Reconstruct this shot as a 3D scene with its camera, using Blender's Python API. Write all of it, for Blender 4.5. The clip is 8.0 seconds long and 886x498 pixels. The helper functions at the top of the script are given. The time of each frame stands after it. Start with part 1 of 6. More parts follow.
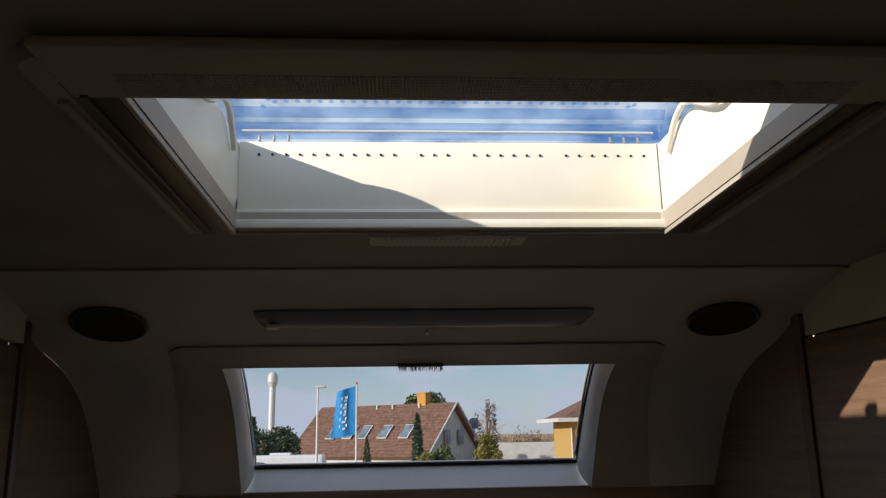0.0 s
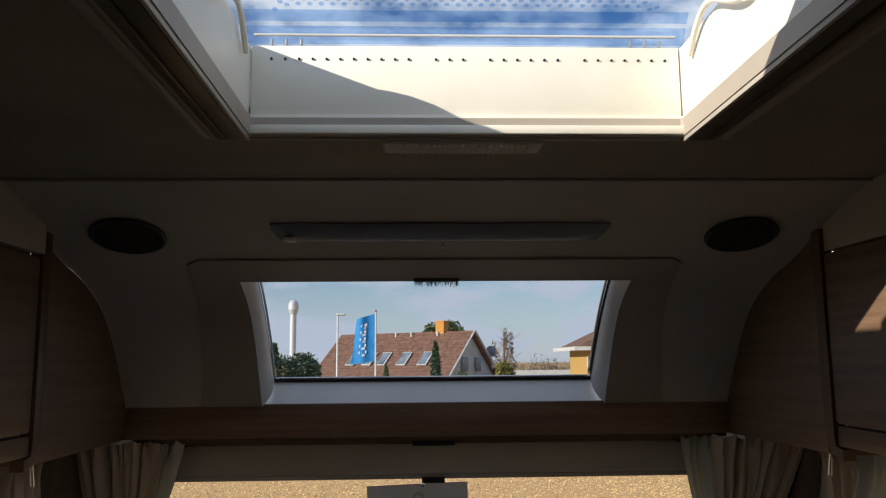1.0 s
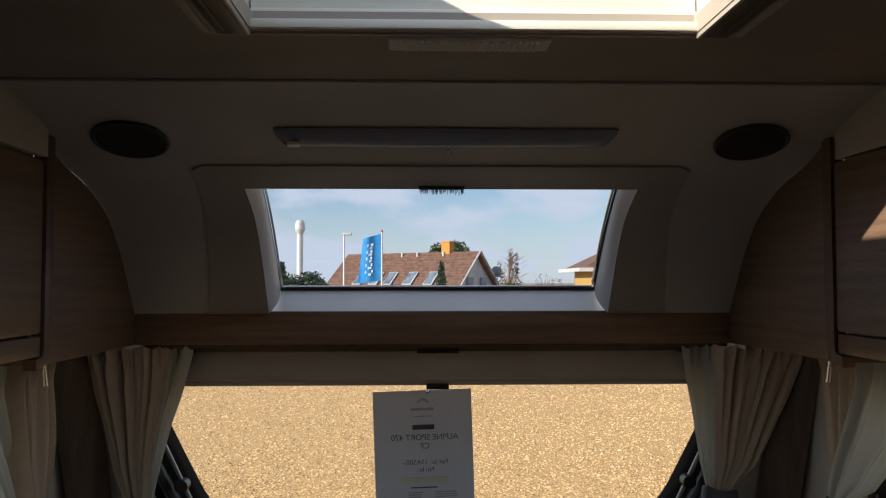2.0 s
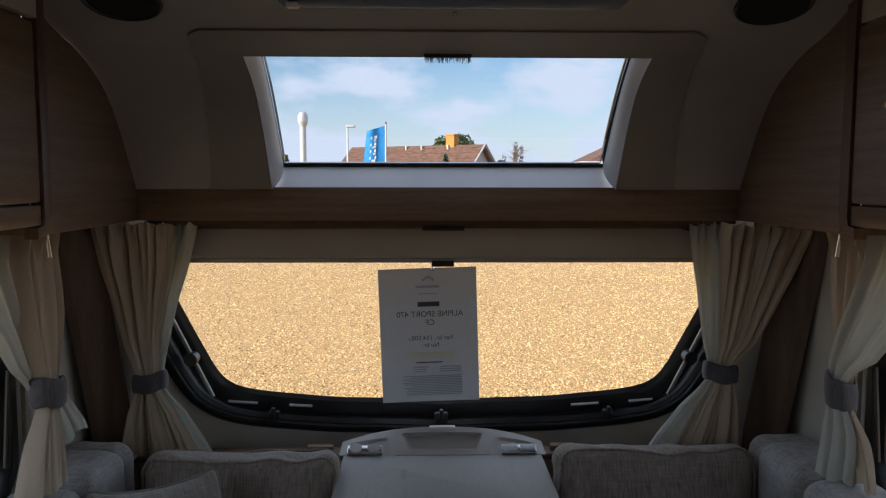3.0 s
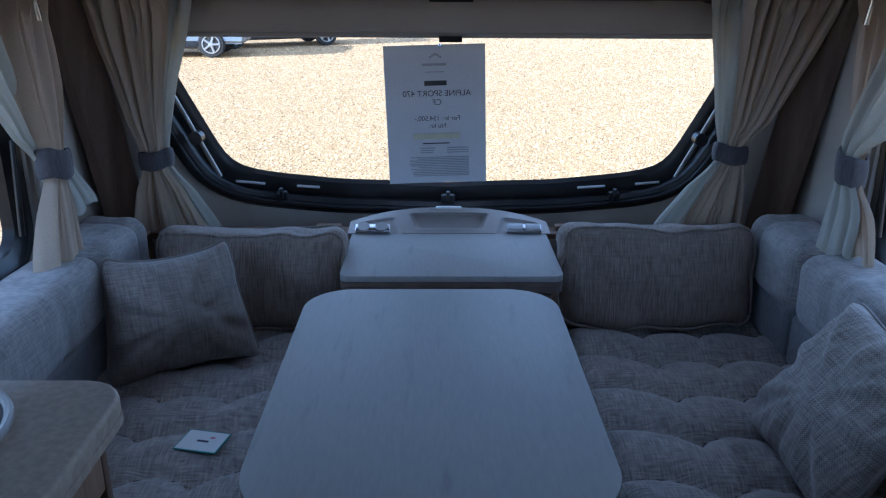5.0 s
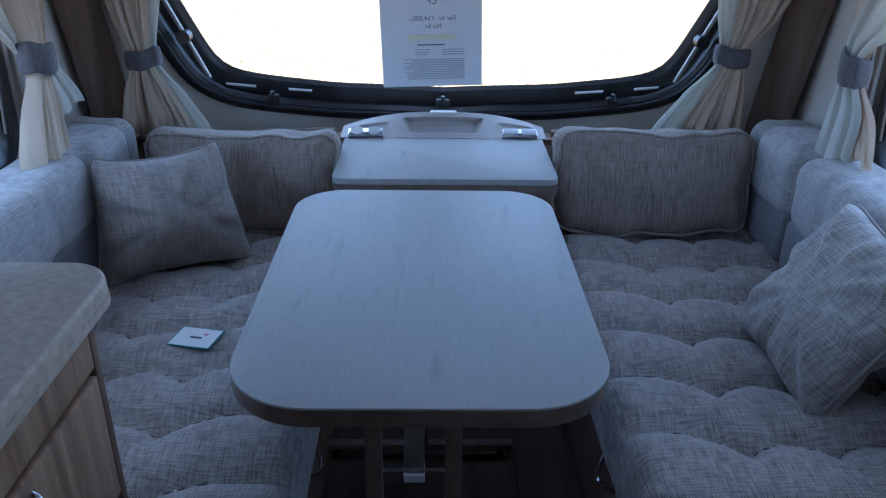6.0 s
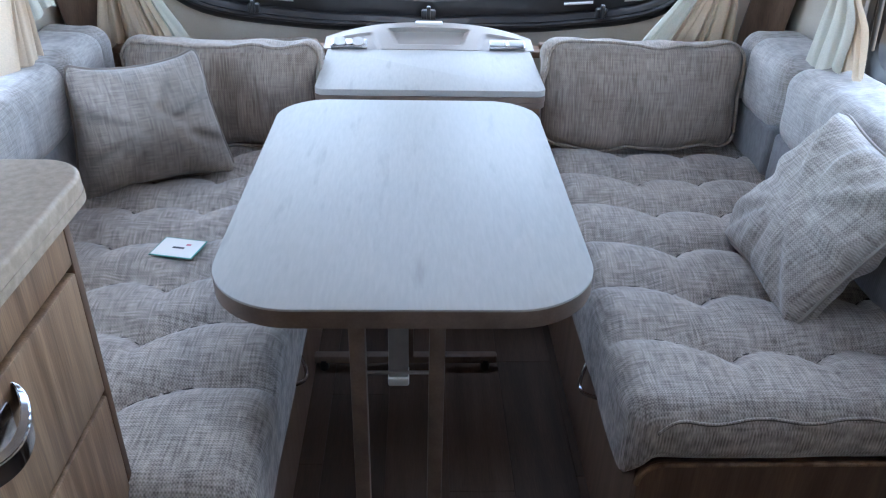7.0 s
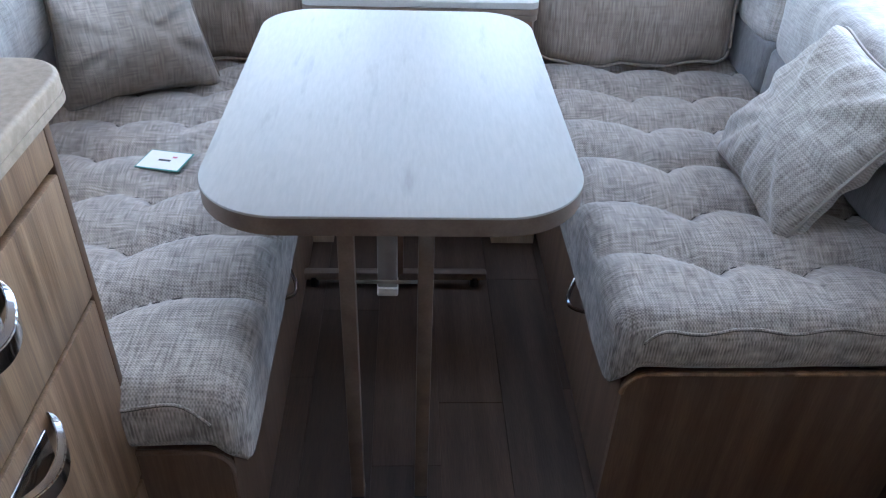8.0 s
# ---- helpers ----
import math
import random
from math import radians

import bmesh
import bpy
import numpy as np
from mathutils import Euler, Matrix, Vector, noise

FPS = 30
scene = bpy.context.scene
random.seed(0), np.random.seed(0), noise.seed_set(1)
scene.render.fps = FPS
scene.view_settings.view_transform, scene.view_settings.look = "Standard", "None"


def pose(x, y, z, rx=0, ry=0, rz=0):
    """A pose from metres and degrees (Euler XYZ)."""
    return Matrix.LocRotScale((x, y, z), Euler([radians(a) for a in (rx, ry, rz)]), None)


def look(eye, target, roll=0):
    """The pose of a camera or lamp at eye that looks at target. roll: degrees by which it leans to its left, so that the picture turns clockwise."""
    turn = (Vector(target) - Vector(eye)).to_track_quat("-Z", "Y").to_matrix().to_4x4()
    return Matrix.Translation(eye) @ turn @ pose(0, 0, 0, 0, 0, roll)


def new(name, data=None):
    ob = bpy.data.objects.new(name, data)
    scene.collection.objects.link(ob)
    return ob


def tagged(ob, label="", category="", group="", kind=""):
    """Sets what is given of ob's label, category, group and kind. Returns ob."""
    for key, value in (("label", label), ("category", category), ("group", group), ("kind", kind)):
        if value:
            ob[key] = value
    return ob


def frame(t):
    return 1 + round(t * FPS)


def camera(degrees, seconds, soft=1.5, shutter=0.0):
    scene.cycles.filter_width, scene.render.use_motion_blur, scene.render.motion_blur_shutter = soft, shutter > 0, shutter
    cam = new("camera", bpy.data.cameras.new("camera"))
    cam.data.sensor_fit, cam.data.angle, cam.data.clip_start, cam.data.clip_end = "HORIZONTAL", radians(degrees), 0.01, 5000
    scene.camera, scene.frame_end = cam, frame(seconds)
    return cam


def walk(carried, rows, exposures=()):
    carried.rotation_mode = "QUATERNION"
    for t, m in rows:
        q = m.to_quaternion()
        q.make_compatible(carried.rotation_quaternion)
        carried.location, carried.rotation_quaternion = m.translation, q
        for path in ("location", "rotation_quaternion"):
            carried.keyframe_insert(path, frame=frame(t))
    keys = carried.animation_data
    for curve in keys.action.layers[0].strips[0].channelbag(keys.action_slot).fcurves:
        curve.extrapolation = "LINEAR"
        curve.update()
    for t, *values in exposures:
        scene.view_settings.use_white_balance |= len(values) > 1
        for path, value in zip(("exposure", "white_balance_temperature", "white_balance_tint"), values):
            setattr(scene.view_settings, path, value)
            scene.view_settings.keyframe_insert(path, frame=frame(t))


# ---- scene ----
cam = camera(59.1, 8.0, soft=1.2)
PATH = [
    (0, (-0.059, 0.063, 1.582), (0.063, 2.006, 2.04), -1.0),
    (0.5, (-0.053, 0.066, 1.567), (0.037, 2.031, 1.929), -0.8),
    (1, (-0.053, 0.074, 1.549), (0.021, 2.053, 1.832), -0.5),
    (2.3, (-0.05, 0.094, 1.506), (0.003, 2.093, 1.515), 0.1),
    (2.5, (-0.053, 0.104, 1.495), (-0.002, 2.103, 1.452), 0.2),
    (3, (-0.053, 0.114, 1.47), (-0.006, 2.104, 1.281), 0.1),
    (3.5, (-0.055, 0.117, 1.45), (-0.024, 2.095, 1.15), -0.1),
    (4, (-0.051, 0.119, 1.432), (-0.031, 2.075, 1.016), 0.1),
    (4.5, (-0.049, 0.123, 1.401), (-0.026, 2.05, 0.867), 0.2),
    (4.7, (-0.052, 0.124, 1.398), (-0.026, 2.034, 0.805), 0.2),
    (5.8, (-0.042, 0.119, 1.344), (-0.01, 1.945, 0.529), 0.8),
    (6, (-0.04, 0.12, 1.338), (-0.005, 1.929, 0.485), 0.8),
    (6.5, (-0.031, 0.117, 1.318), (0.021, 1.884, 0.382), 0.9),
    (7, (-0.034, 0.115, 1.299), (0.034, 1.837, 0.284), 1.4),
    (7.5, (-0.031, 0.111, 1.285), (0.054, 1.786, 0.196), 1.9),
    (8, (-0.031, 0.106, 1.271), (0.061, 1.727, 0.103), 2.2),
]
EXPOSURES = [
    (0, 0.36, 6400, 9), (1, 0.40, 6400, 9), (2.5, 0.88, 6400, 9), (3.5, 0.95, 6150, 10), (4.1, 1.04, 5950, 10), (4.5, 1.30, 4650, 9),
    (5.8, 2.22, 4450, 8), (6.1, 2.62, 4700, 8), (6.5, 3.5, 5450, 8), (7, 3.88, 5650, 8), (8, 4.20, 5700, 8),
]
walk(cam, [(t, look(eye, target, roll)) for t, eye, target, roll in PATH], EXPOSURES)

# ---- light ----
SUN_WAY = Vector((1.0, 0.55, -0.38)).normalized()
world = bpy.data.worlds.new("sky")
scene.world = world
world.use_nodes = True
wn, wl = world.node_tree.nodes, world.node_tree.links
wn.clear()
sky = wn.new("ShaderNodeTexSky")
sky.sky_type, sky.sun_disc = "NISHITA", False
sky.air_density, sky.dust_density, sky.ozone_density = 1.0, 0.2, 3.0
sky.sun_elevation = math.asin(-SUN_WAY.z)
sky.sun_rotation = math.atan2(-SUN_WAY.x, -SUN_WAY.y)
wcoord = wn.new("ShaderNodeTexCoord")
wmap = wn.new("ShaderNodeMapping")
wmap.inputs["Scale"].default_value = (2.4, 2.4, 5.2)
clouds = wn.new("ShaderNodeTexNoise")
clouds.inputs["Scale"].default_value, clouds.inputs["Detail"].default_value, clouds.inputs["Roughness"].default_value = 2.9, 8, 0.55
ramp = wn.new("ShaderNodeValToRGB")
ramp.color_ramp.elements[0].position, ramp.color_ramp.elements[1].position = 0.40, 0.58
tint = wn.new("ShaderNodeMixRGB")
tint.inputs[2].default_value = (5.7, 6.0, 6.6, 1)
bg = wn.new("ShaderNodeBackground")
bg.inputs["Strength"].default_value = 0.1
wout = wn.new("ShaderNodeOutputWorld")
wl.new(wcoord.outputs["Generated"], wmap.inputs["Vector"])
wl.new(wmap.outputs["Vector"], clouds.inputs["Vector"])
wl.new(clouds.outputs["Fac"], ramp.inputs["Fac"])
height = wn.new("ShaderNodeSeparateXYZ")
wl.new(wcoord.outputs["Generated"], height.inputs[0])
haze = wn.new("ShaderNodeMapRange")
haze.inputs["From Min"].default_value, haze.inputs["From Max"].default_value = -0.02, 0.17
haze.inputs["To Min"].default_value, haze.inputs["To Max"].default_value = 0.85, 0.0
wl.new(height.outputs[2], haze.inputs["Value"])
cover = wn.new("ShaderNodeMath")
cover.operation = "MAXIMUM"
wl.new(ramp.outputs["Color"], cover.inputs[0])
wl.new(haze.outputs["Result"], cover.inputs[1])
wl.new(cover.outputs[0], tint.inputs[0])
rich = wn.new("ShaderNodeHueSaturation")
rich.inputs["Saturation"].default_value = 1.05
wl.new(sky.outputs["Color"], rich.inputs["Color"])
wl.new(rich.outputs["Color"], tint.inputs[1])
wl.new(tint.outputs["Color"], bg.inputs["Color"])
wl.new(bg.outputs["Background"], wout.inputs["Surface"])
sun_data = bpy.data.lights.new("sun", "SUN")
sun_data.energy, sun_data.angle, sun_data.color = 5.0, radians(0.5), (1.0, 0.88, 0.72)
sun = new("sun", sun_data)
sun.matrix_world = look((0, 0, 30), Vector((0, 0, 30)) + SUN_WAY)
# ---- materials ----
def material(name, a, b, rough=0.6, scale=(1, 1, 1), size=8.0, metal=0.0, bump=0.0, bump_size=0.0, coat=0.0, spread=(0.35, 0.65), fine=0.0, detail=6, random_shade=0.0):
    """Colour a to b by stretched noise, a finer second grain, and relief."""
    m = bpy.data.materials.new(name)
    m.use_nodes = True
    n, l = m.node_tree.nodes, m.node_tree.links
    p = n["Principled BSDF"]
    p.inputs["Roughness"].default_value, p.inputs["Metallic"].default_value = rough, metal
    p.inputs["Coat Weight"].default_value = coat
    co = n.new("ShaderNodeTexCoord")
    mp = n.new("ShaderNodeMapping")
    mp.inputs["Scale"].default_value = scale
    l.new(co.outputs["Object"], mp.inputs["Vector"])
    big = n.new("ShaderNodeTexNoise")
    big.inputs["Scale"].default_value, big.inputs["Detail"].default_value = size, detail
    l.new(mp.outputs["Vector"], big.inputs["Vector"])
    rp = n.new("ShaderNodeValToRGB")
    rp.color_ramp.elements[0].position, rp.color_ramp.elements[1].position = spread
    rp.color_ramp.elements[0].color, rp.color_ramp.elements[1].color = (*a, 1), (*b, 1)
    l.new(big.outputs["Fac"], rp.inputs["Fac"])
    colour = rp.outputs["Color"]
    grain = n.new("ShaderNodeTexNoise")
    grain.inputs["Scale"].default_value, grain.inputs["Detail"].default_value = bump_size or size * 12, 3
    l.new(mp.outputs["Vector"], grain.inputs["Vector"])
    if fine:
        mx = n.new("ShaderNodeMixRGB")
        mx.blend_type = "OVERLAY"
        mx.inputs[0].default_value = fine
        l.new(colour, mx.inputs[1])
        l.new(grain.outputs["Fac"], mx.inputs[2])
        colour = mx.outputs["Color"]
    if random_shade:
        info = n.new("ShaderNodeObjectInfo")
        rng = n.new("ShaderNodeMapRange")
        rng.inputs["To Min"].default_value, rng.inputs["To Max"].default_value = 1 - random_shade, 1 + random_shade
        l.new(info.outputs["Random"], rng.inputs["Value"])
        hv = n.new("ShaderNodeHueSaturation")
        l.new(rng.outputs["Result"], hv.inputs["Value"])
        l.new(colour, hv.inputs["Color"])
        colour = hv.outputs["Color"]
    l.new(colour, p.inputs["Base Color"])
    if bump:
        bp = n.new("ShaderNodeBump")
        bp.inputs["Strength"].default_value, bp.inputs["Distance"].default_value = min(1.0, bump), 0.002
        l.new(grain.outputs["Fac"], bp.inputs["Height"])
        l.new(bp.outputs["Normal"], p.inputs["Normal"])
    return m


def woven(name, dark, light, thread=520.0, run=36.0, bump=0.7, rough=0.95, runs=(0, 1), source="Object", pitch=0.0052, weft=1.0):
    """Cloth of slubby threads that cross, running along two of the axes."""
    m = bpy.data.materials.new(name)
    m.use_nodes = True
    n, l = m.node_tree.nodes, m.node_tree.links
    p = n["Principled BSDF"]
    p.inputs["Roughness"].default_value = rough
    p.inputs["Sheen Weight"].default_value, p.inputs["Sheen Roughness"].default_value = 0.25, 0.5
    co = n.new("ShaderNodeTexCoord")
    outs = []
    for k in runs:
        mp = n.new("ShaderNodeMapping")
        sc = [45.0, 45.0, 45.0]
        for q in runs:
            sc[q] = run if q == k else thread
        mp.inputs["Scale"].default_value = sc
        mp.inputs["Location"].default_value = (3.1 * k, 7.7 * k, 1.3 * k)
        l.new(co.outputs[source], mp.inputs["Vector"])
        t = n.new("ShaderNodeTexNoise")
        t.inputs["Scale"].default_value, t.inputs["Detail"].default_value = 1.0, 2.0
        l.new(mp.outputs["Vector"], t.inputs["Vector"])
        outs.append(t.outputs["Fac"])
    s1 = n.new("ShaderNodeMath")
    s1.operation = "MULTIPLY_ADD"
    s1.inputs[1].default_value = weft
    l.new(outs[0], s1.inputs[0]), l.new(outs[1], s1.inputs[2])
    s3 = n.new("ShaderNodeMath")
    s3.operation = "MULTIPLY"
    s3.inputs[1].default_value = 1 / (1 + weft)
    l.new(s1.outputs[0], s3.inputs[0])
    blot = n.new("ShaderNodeTexNoise")
    blot.inputs["Scale"].default_value, blot.inputs["Detail"].default_value = 22.0, 3.0
    l.new(co.outputs["Object"], blot.inputs["Vector"])
    s4 = n.new("ShaderNodeMath")
    s4.operation = "MULTIPLY_ADD"
    s4.inputs[1].default_value, s4.inputs[2].default_value = 0.16, -0.08
    l.new(blot.outputs["Fac"], s4.inputs[0])
    s5 = n.new("ShaderNodeMath")
    s5.operation = "ADD"
    l.new(s3.outputs[0], s5.inputs[0]), l.new(s4.outputs[0], s5.inputs[1])
    # the regular over-and-under of the threads
    split = n.new("ShaderNodeSeparateXYZ")
    l.new(co.outputs[source], split.inputs[0])
    ribs = []
    for k in runs:
        beat = n.new("ShaderNodeMath")
        beat.operation = "MULTIPLY"
        beat.inputs[1].default_value = math.tau / pitch
        l.new(split.outputs[k], beat.inputs[0])
        wave = n.new("ShaderNodeMath")
        wave.operation = "SINE"
        l.new(beat.outputs[0], wave.inputs[0])
        ribs.append(wave.outputs[0])
    rib = n.new("ShaderNodeMath")
    rib.operation = "MULTIPLY"
    l.new(ribs[0], rib.inputs[0]), l.new(ribs[1], rib.inputs[1])
    s6 = n.new("ShaderNodeMath")
    s6.operation = "MULTIPLY_ADD"
    s6.inputs[1].default_value = 0.085
    l.new(rib.outputs[0], s6.inputs[0]), l.new(s5.outputs[0], s6.inputs[2])
    s5 = s6
    s7 = n.new("ShaderNodeMath")
    s7.operation = "MULTIPLY_ADD"
    s7.inputs[1].default_value = 0.16
    l.new(rib.outputs[0], s7.inputs[0]), l.new(s3.outputs[0], s7.inputs[2])
    s3 = s7
    rp = n.new("ShaderNodeValToRGB")
    rp.color_ramp.elements[0].position, rp.color_ramp.elements[1].position = 0.33, 0.68
    rp.color_ramp.elements[0].color, rp.color_ramp.elements[1].color = (*dark, 1), (*light, 1)
    l.new(s5.outputs[0], rp.inputs["Fac"])
    l.new(rp.outputs["Color"], p.inputs["Base Color"])
    bp = n.new("ShaderNodeBump")
    bp.inputs["Strength"].default_value, bp.inputs["Distance"].default_value = bump, 0.0015
    l.new(s3.outputs[0], bp.inputs["Height"])
    l.new(bp.outputs["Normal"], p.inputs["Normal"])
    return m


def glass(name, tone=(0.95, 0.97, 0.98), rough=0.0, gloss=0.04):
    """A thin clear pane: it lets light straight through, and mirrors a little more at a slant."""
    m = bpy.data.materials.new(name)
    m.use_nodes = True
    n, l = m.node_tree.nodes, m.node_tree.links
    n.clear()
    clear = n.new("ShaderNodeBsdfTransparent")
    clear.inputs["Color"].default_value = (*tone, 1)
    shine = n.new("ShaderNodeBsdfGlossy")
    shine.inputs["Roughness"].default_value = 0.02 + rough
    lw = n.new("ShaderNodeLayerWeight")
    pw = n.new("ShaderNodeMath")
    pw.operation = "POWER"
    pw.inputs[1].default_value = 5.0
    l.new(lw.outputs["Facing"], pw.inputs[0])
    fr = n.new("ShaderNodeMath")
    fr.operation = "MULTIPLY_ADD"
    fr.inputs[1].default_value, fr.inputs[2].default_value = 0.6, gloss
    l.new(pw.outputs[0], fr.inputs[0])
    mx = n.new("ShaderNodeMixShader")
    o = n.new("ShaderNodeOutputMaterial")
    l.new(fr.outputs[0], mx.inputs["Fac"])
    l.new(clear.outputs["BSDF"], mx.inputs[1])
    l.new(shine.outputs["BSDF"], mx.inputs[2])
    l.new(mx.outputs["Shader"], o.inputs["Surface"])
    return m


def sheer(name, tone, share):
    """Thin cloth that lets part of the light through."""
    m = bpy.data.materials.new(name)
    m.use_nodes = True
    n, l = m.node_tree.nodes, m.node_tree.links
    n.clear()
    co = n.new("ShaderNodeTexCoord")
    t = n.new("ShaderNodeTexNoise")
    t.inputs["Scale"].default_value, t.inputs["Detail"].default_value = 300.0, 3.0
    l.new(co.outputs["Object"], t.inputs["Vector"])
    rp = n.new("ShaderNodeValToRGB")
    rp.color_ramp.elements[0].color = (*[0.75 * c for c in tone], 1)
    rp.color_ramp.elements[1].color = (*tone, 1)
    l.new(t.outputs["Fac"], rp.inputs["Fac"])
    d = n.new("ShaderNodeBsdfDiffuse")
    tr = n.new("ShaderNodeBsdfTranslucent")
    l.new(rp.outputs["Color"], d.inputs["Color"])
    l.new(rp.outputs["Color"], tr.inputs["Color"])
    mx = n.new("ShaderNodeMixShader")
    mx.inputs["Fac"].default_value = share
    o = n.new("ShaderNodeOutputMaterial")
    l.new(d.outputs["BSDF"], mx.inputs[1])
    l.new(tr.outputs["BSDF"], mx.inputs[2])
    l.new(mx.outputs["Shader"], o.inputs["Surface"])
    return m


OAK_X = material("wood laminate, grain along x", (0.17, 0.10, 0.062), (0.27, 0.175, 0.115), 0.45, (0.7, 14, 14), 3.5, bump=0.12, fine=0.35, spread=(0.3, 0.7))
OAK_Y = material("wood laminate, grain along y", (0.135, 0.08, 0.05), (0.225, 0.145, 0.095), 0.45, (14, 0.7, 14), 3.5, bump=0.12, fine=0.35, spread=(0.3, 0.7))
OAK_Z = material("wood laminate, upright grain", (0.135, 0.075, 0.039), (0.325, 0.21, 0.125), 0.48, (13, 13, 0.45), 3.5, bump=0.12, fine=0.5, spread=(0.32, 0.66), detail=9)
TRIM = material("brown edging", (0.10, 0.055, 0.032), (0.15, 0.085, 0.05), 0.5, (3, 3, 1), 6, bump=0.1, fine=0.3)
BEECH = material("pale wood laminate", (0.38, 0.29, 0.21), (0.5, 0.4, 0.3), 0.5, (8, 8, 0.6), 4, fine=0.3)
TABLETOP = material("pale marbled laminate", (0.335, 0.325, 0.305), (0.402, 0.394, 0.369), 0.56, (13.0, 2.0, 13.0), 2.6, bump=0.02, bump_size=14, fine=0.12, spread=(0.28, 0.40), detail=12)
WORKTOP = material("beige speckled worktop", (0.36, 0.305, 0.24), (0.46, 0.395, 0.32), 0.42, (1, 1, 1), 90, bump=0.05, fine=0.3)
TABLE_EDGE = material("taupe table edging", (0.14, 0.10, 0.075), (0.20, 0.15, 0.115), 0.5, (2, 2, 2), 10, fine=0.2)
# ceiling beige kept darker than a whitish lining, with the dim shade put in
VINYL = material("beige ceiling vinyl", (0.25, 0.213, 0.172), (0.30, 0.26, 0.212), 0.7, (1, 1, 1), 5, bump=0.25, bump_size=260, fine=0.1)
MOULD = material("warm white moulding", (0.47, 0.425, 0.37), (0.53, 0.485, 0.43), 0.55, (1, 1, 1), 4, bump=0.15, bump_size=320, fine=0.08)
PANEL = material("taupe window surround", (0.34, 0.30, 0.26), (0.39, 0.35, 0.30), 0.55, (1, 1, 1), 4, bump=0.12, bump_size=320, fine=0.08)
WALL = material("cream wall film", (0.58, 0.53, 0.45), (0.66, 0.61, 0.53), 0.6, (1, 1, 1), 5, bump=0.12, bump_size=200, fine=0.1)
WHITE = material("white plastic", (0.80, 0.78, 0.74), (0.86, 0.84, 0.80), 0.4, (1, 1, 1), 6, fine=0.05)
GREYPLASTIC = material("warm grey plastic", (0.42, 0.385, 0.35), (0.48, 0.445, 0.41), 0.45, (1, 1, 1), 6, bump=0.06, bump_size=300, fine=0.06)
BLACK = material("black rubber and plastic", (0.012, 0.012, 0.013), (0.024, 0.024, 0.026), 0.32, (1, 1, 1), 12, bump=0.05, bump_size=200)
MATTBLACK = material("matt black mesh", (0.008, 0.008, 0.008), (0.03, 0.028, 0.026), 0.8, (1, 1, 1), 380, bump=0.3, bump_size=500)
CHROME = material("chrome", (0.62, 0.63, 0.65), (0.72, 0.73, 0.75), 0.12, (1, 1, 1), 20, metal=1.0)
STEEL = material("grey painted metal", (0.36, 0.35, 0.33), (0.44, 0.43, 0.41), 0.4, (1, 1, 1), 20, metal=0.6)
LAMPGLASS = material("bluish lamp cover", (0.19, 0.21, 0.26), (0.24, 0.26, 0.31), 0.25, (1, 1, 1), 5)
FABRIC = woven("grey beige slub weave", (0.165, 0.143, 0.125), (0.55, 0.49, 0.435), thread=330, run=26)
CUSHION = woven("taupe ribbed weave", (0.165, 0.132, 0.105), (0.385, 0.318, 0.262), thread=330, run=20, runs=(0, 2), weft=0.45)
SCATTER = woven("taupe cushion weave", (0.15, 0.125, 0.106), (0.385, 0.332, 0.285), thread=360, run=24, source="UV")
SCATTER_PALE = woven("grey cushion weave", (0.17, 0.148, 0.13), (0.50, 0.452, 0.405), thread=330, run=22, source="UV")
CHENILLE = woven("pale grey chenille", (0.25, 0.235, 0.22), (0.49, 0.46, 0.435), thread=340, run=30, bump=0.5, runs=(1, 2))
PLAINGREY = woven("plain grey upholstery", (0.15, 0.145, 0.15), (0.23, 0.225, 0.23), thread=700, run=90, bump=0.2)
LINEN = sheer("beige curtain cloth", (0.84, 0.70, 0.535), 0.22)
TIE = woven("grey tie-back cloth", (0.085, 0.08, 0.09), (0.14, 0.135, 0.145), thread=600, run=70, bump=0.3)
VOILE = sheer("ivory voile", (0.86, 0.85, 0.77), 0.42)
PAPER = sheer("white paper", (0.82, 0.83, 0.86), 0.25)
INK = material("grey print", (0.07, 0.07, 0.08), (0.10, 0.10, 0.11), 0.8)
PALEINK = material("pale grey print", (0.38, 0.39, 0.42), (0.46, 0.47, 0.50), 0.8)
YELLOWINK = material("faint yellow print", (0.70, 0.69, 0.52), (0.78, 0.77, 0.62), 0.8)
FLOORWOOD = material("dark wood floor planks", (0.048, 0.029, 0.018), (0.102, 0.065, 0.043), 0.66, (9, 0.6, 9), 3.5, bump=0.15, fine=0.4, spread=(0.25, 0.75), random_shade=0.25)
WOODDARK = material("dark brown laminate", (0.095, 0.057, 0.037), (0.17, 0.108, 0.072), 0.45, (10, 10, 0.5), 3.5, bump=0.1, fine=0.4, spread=(0.3, 0.7))
PANE = glass("window acrylic")
TINTED = glass("tinted window acrylic", (0.62, 0.665, 0.735), 0.0, 0.03)
DOME = glass("rooflight acrylic", (0.90, 0.95, 1.0), 0.03, 0.05)
GREEN = material("teal card edge", (0.05, 0.28, 0.24), (0.08, 0.36, 0.30), 0.5)
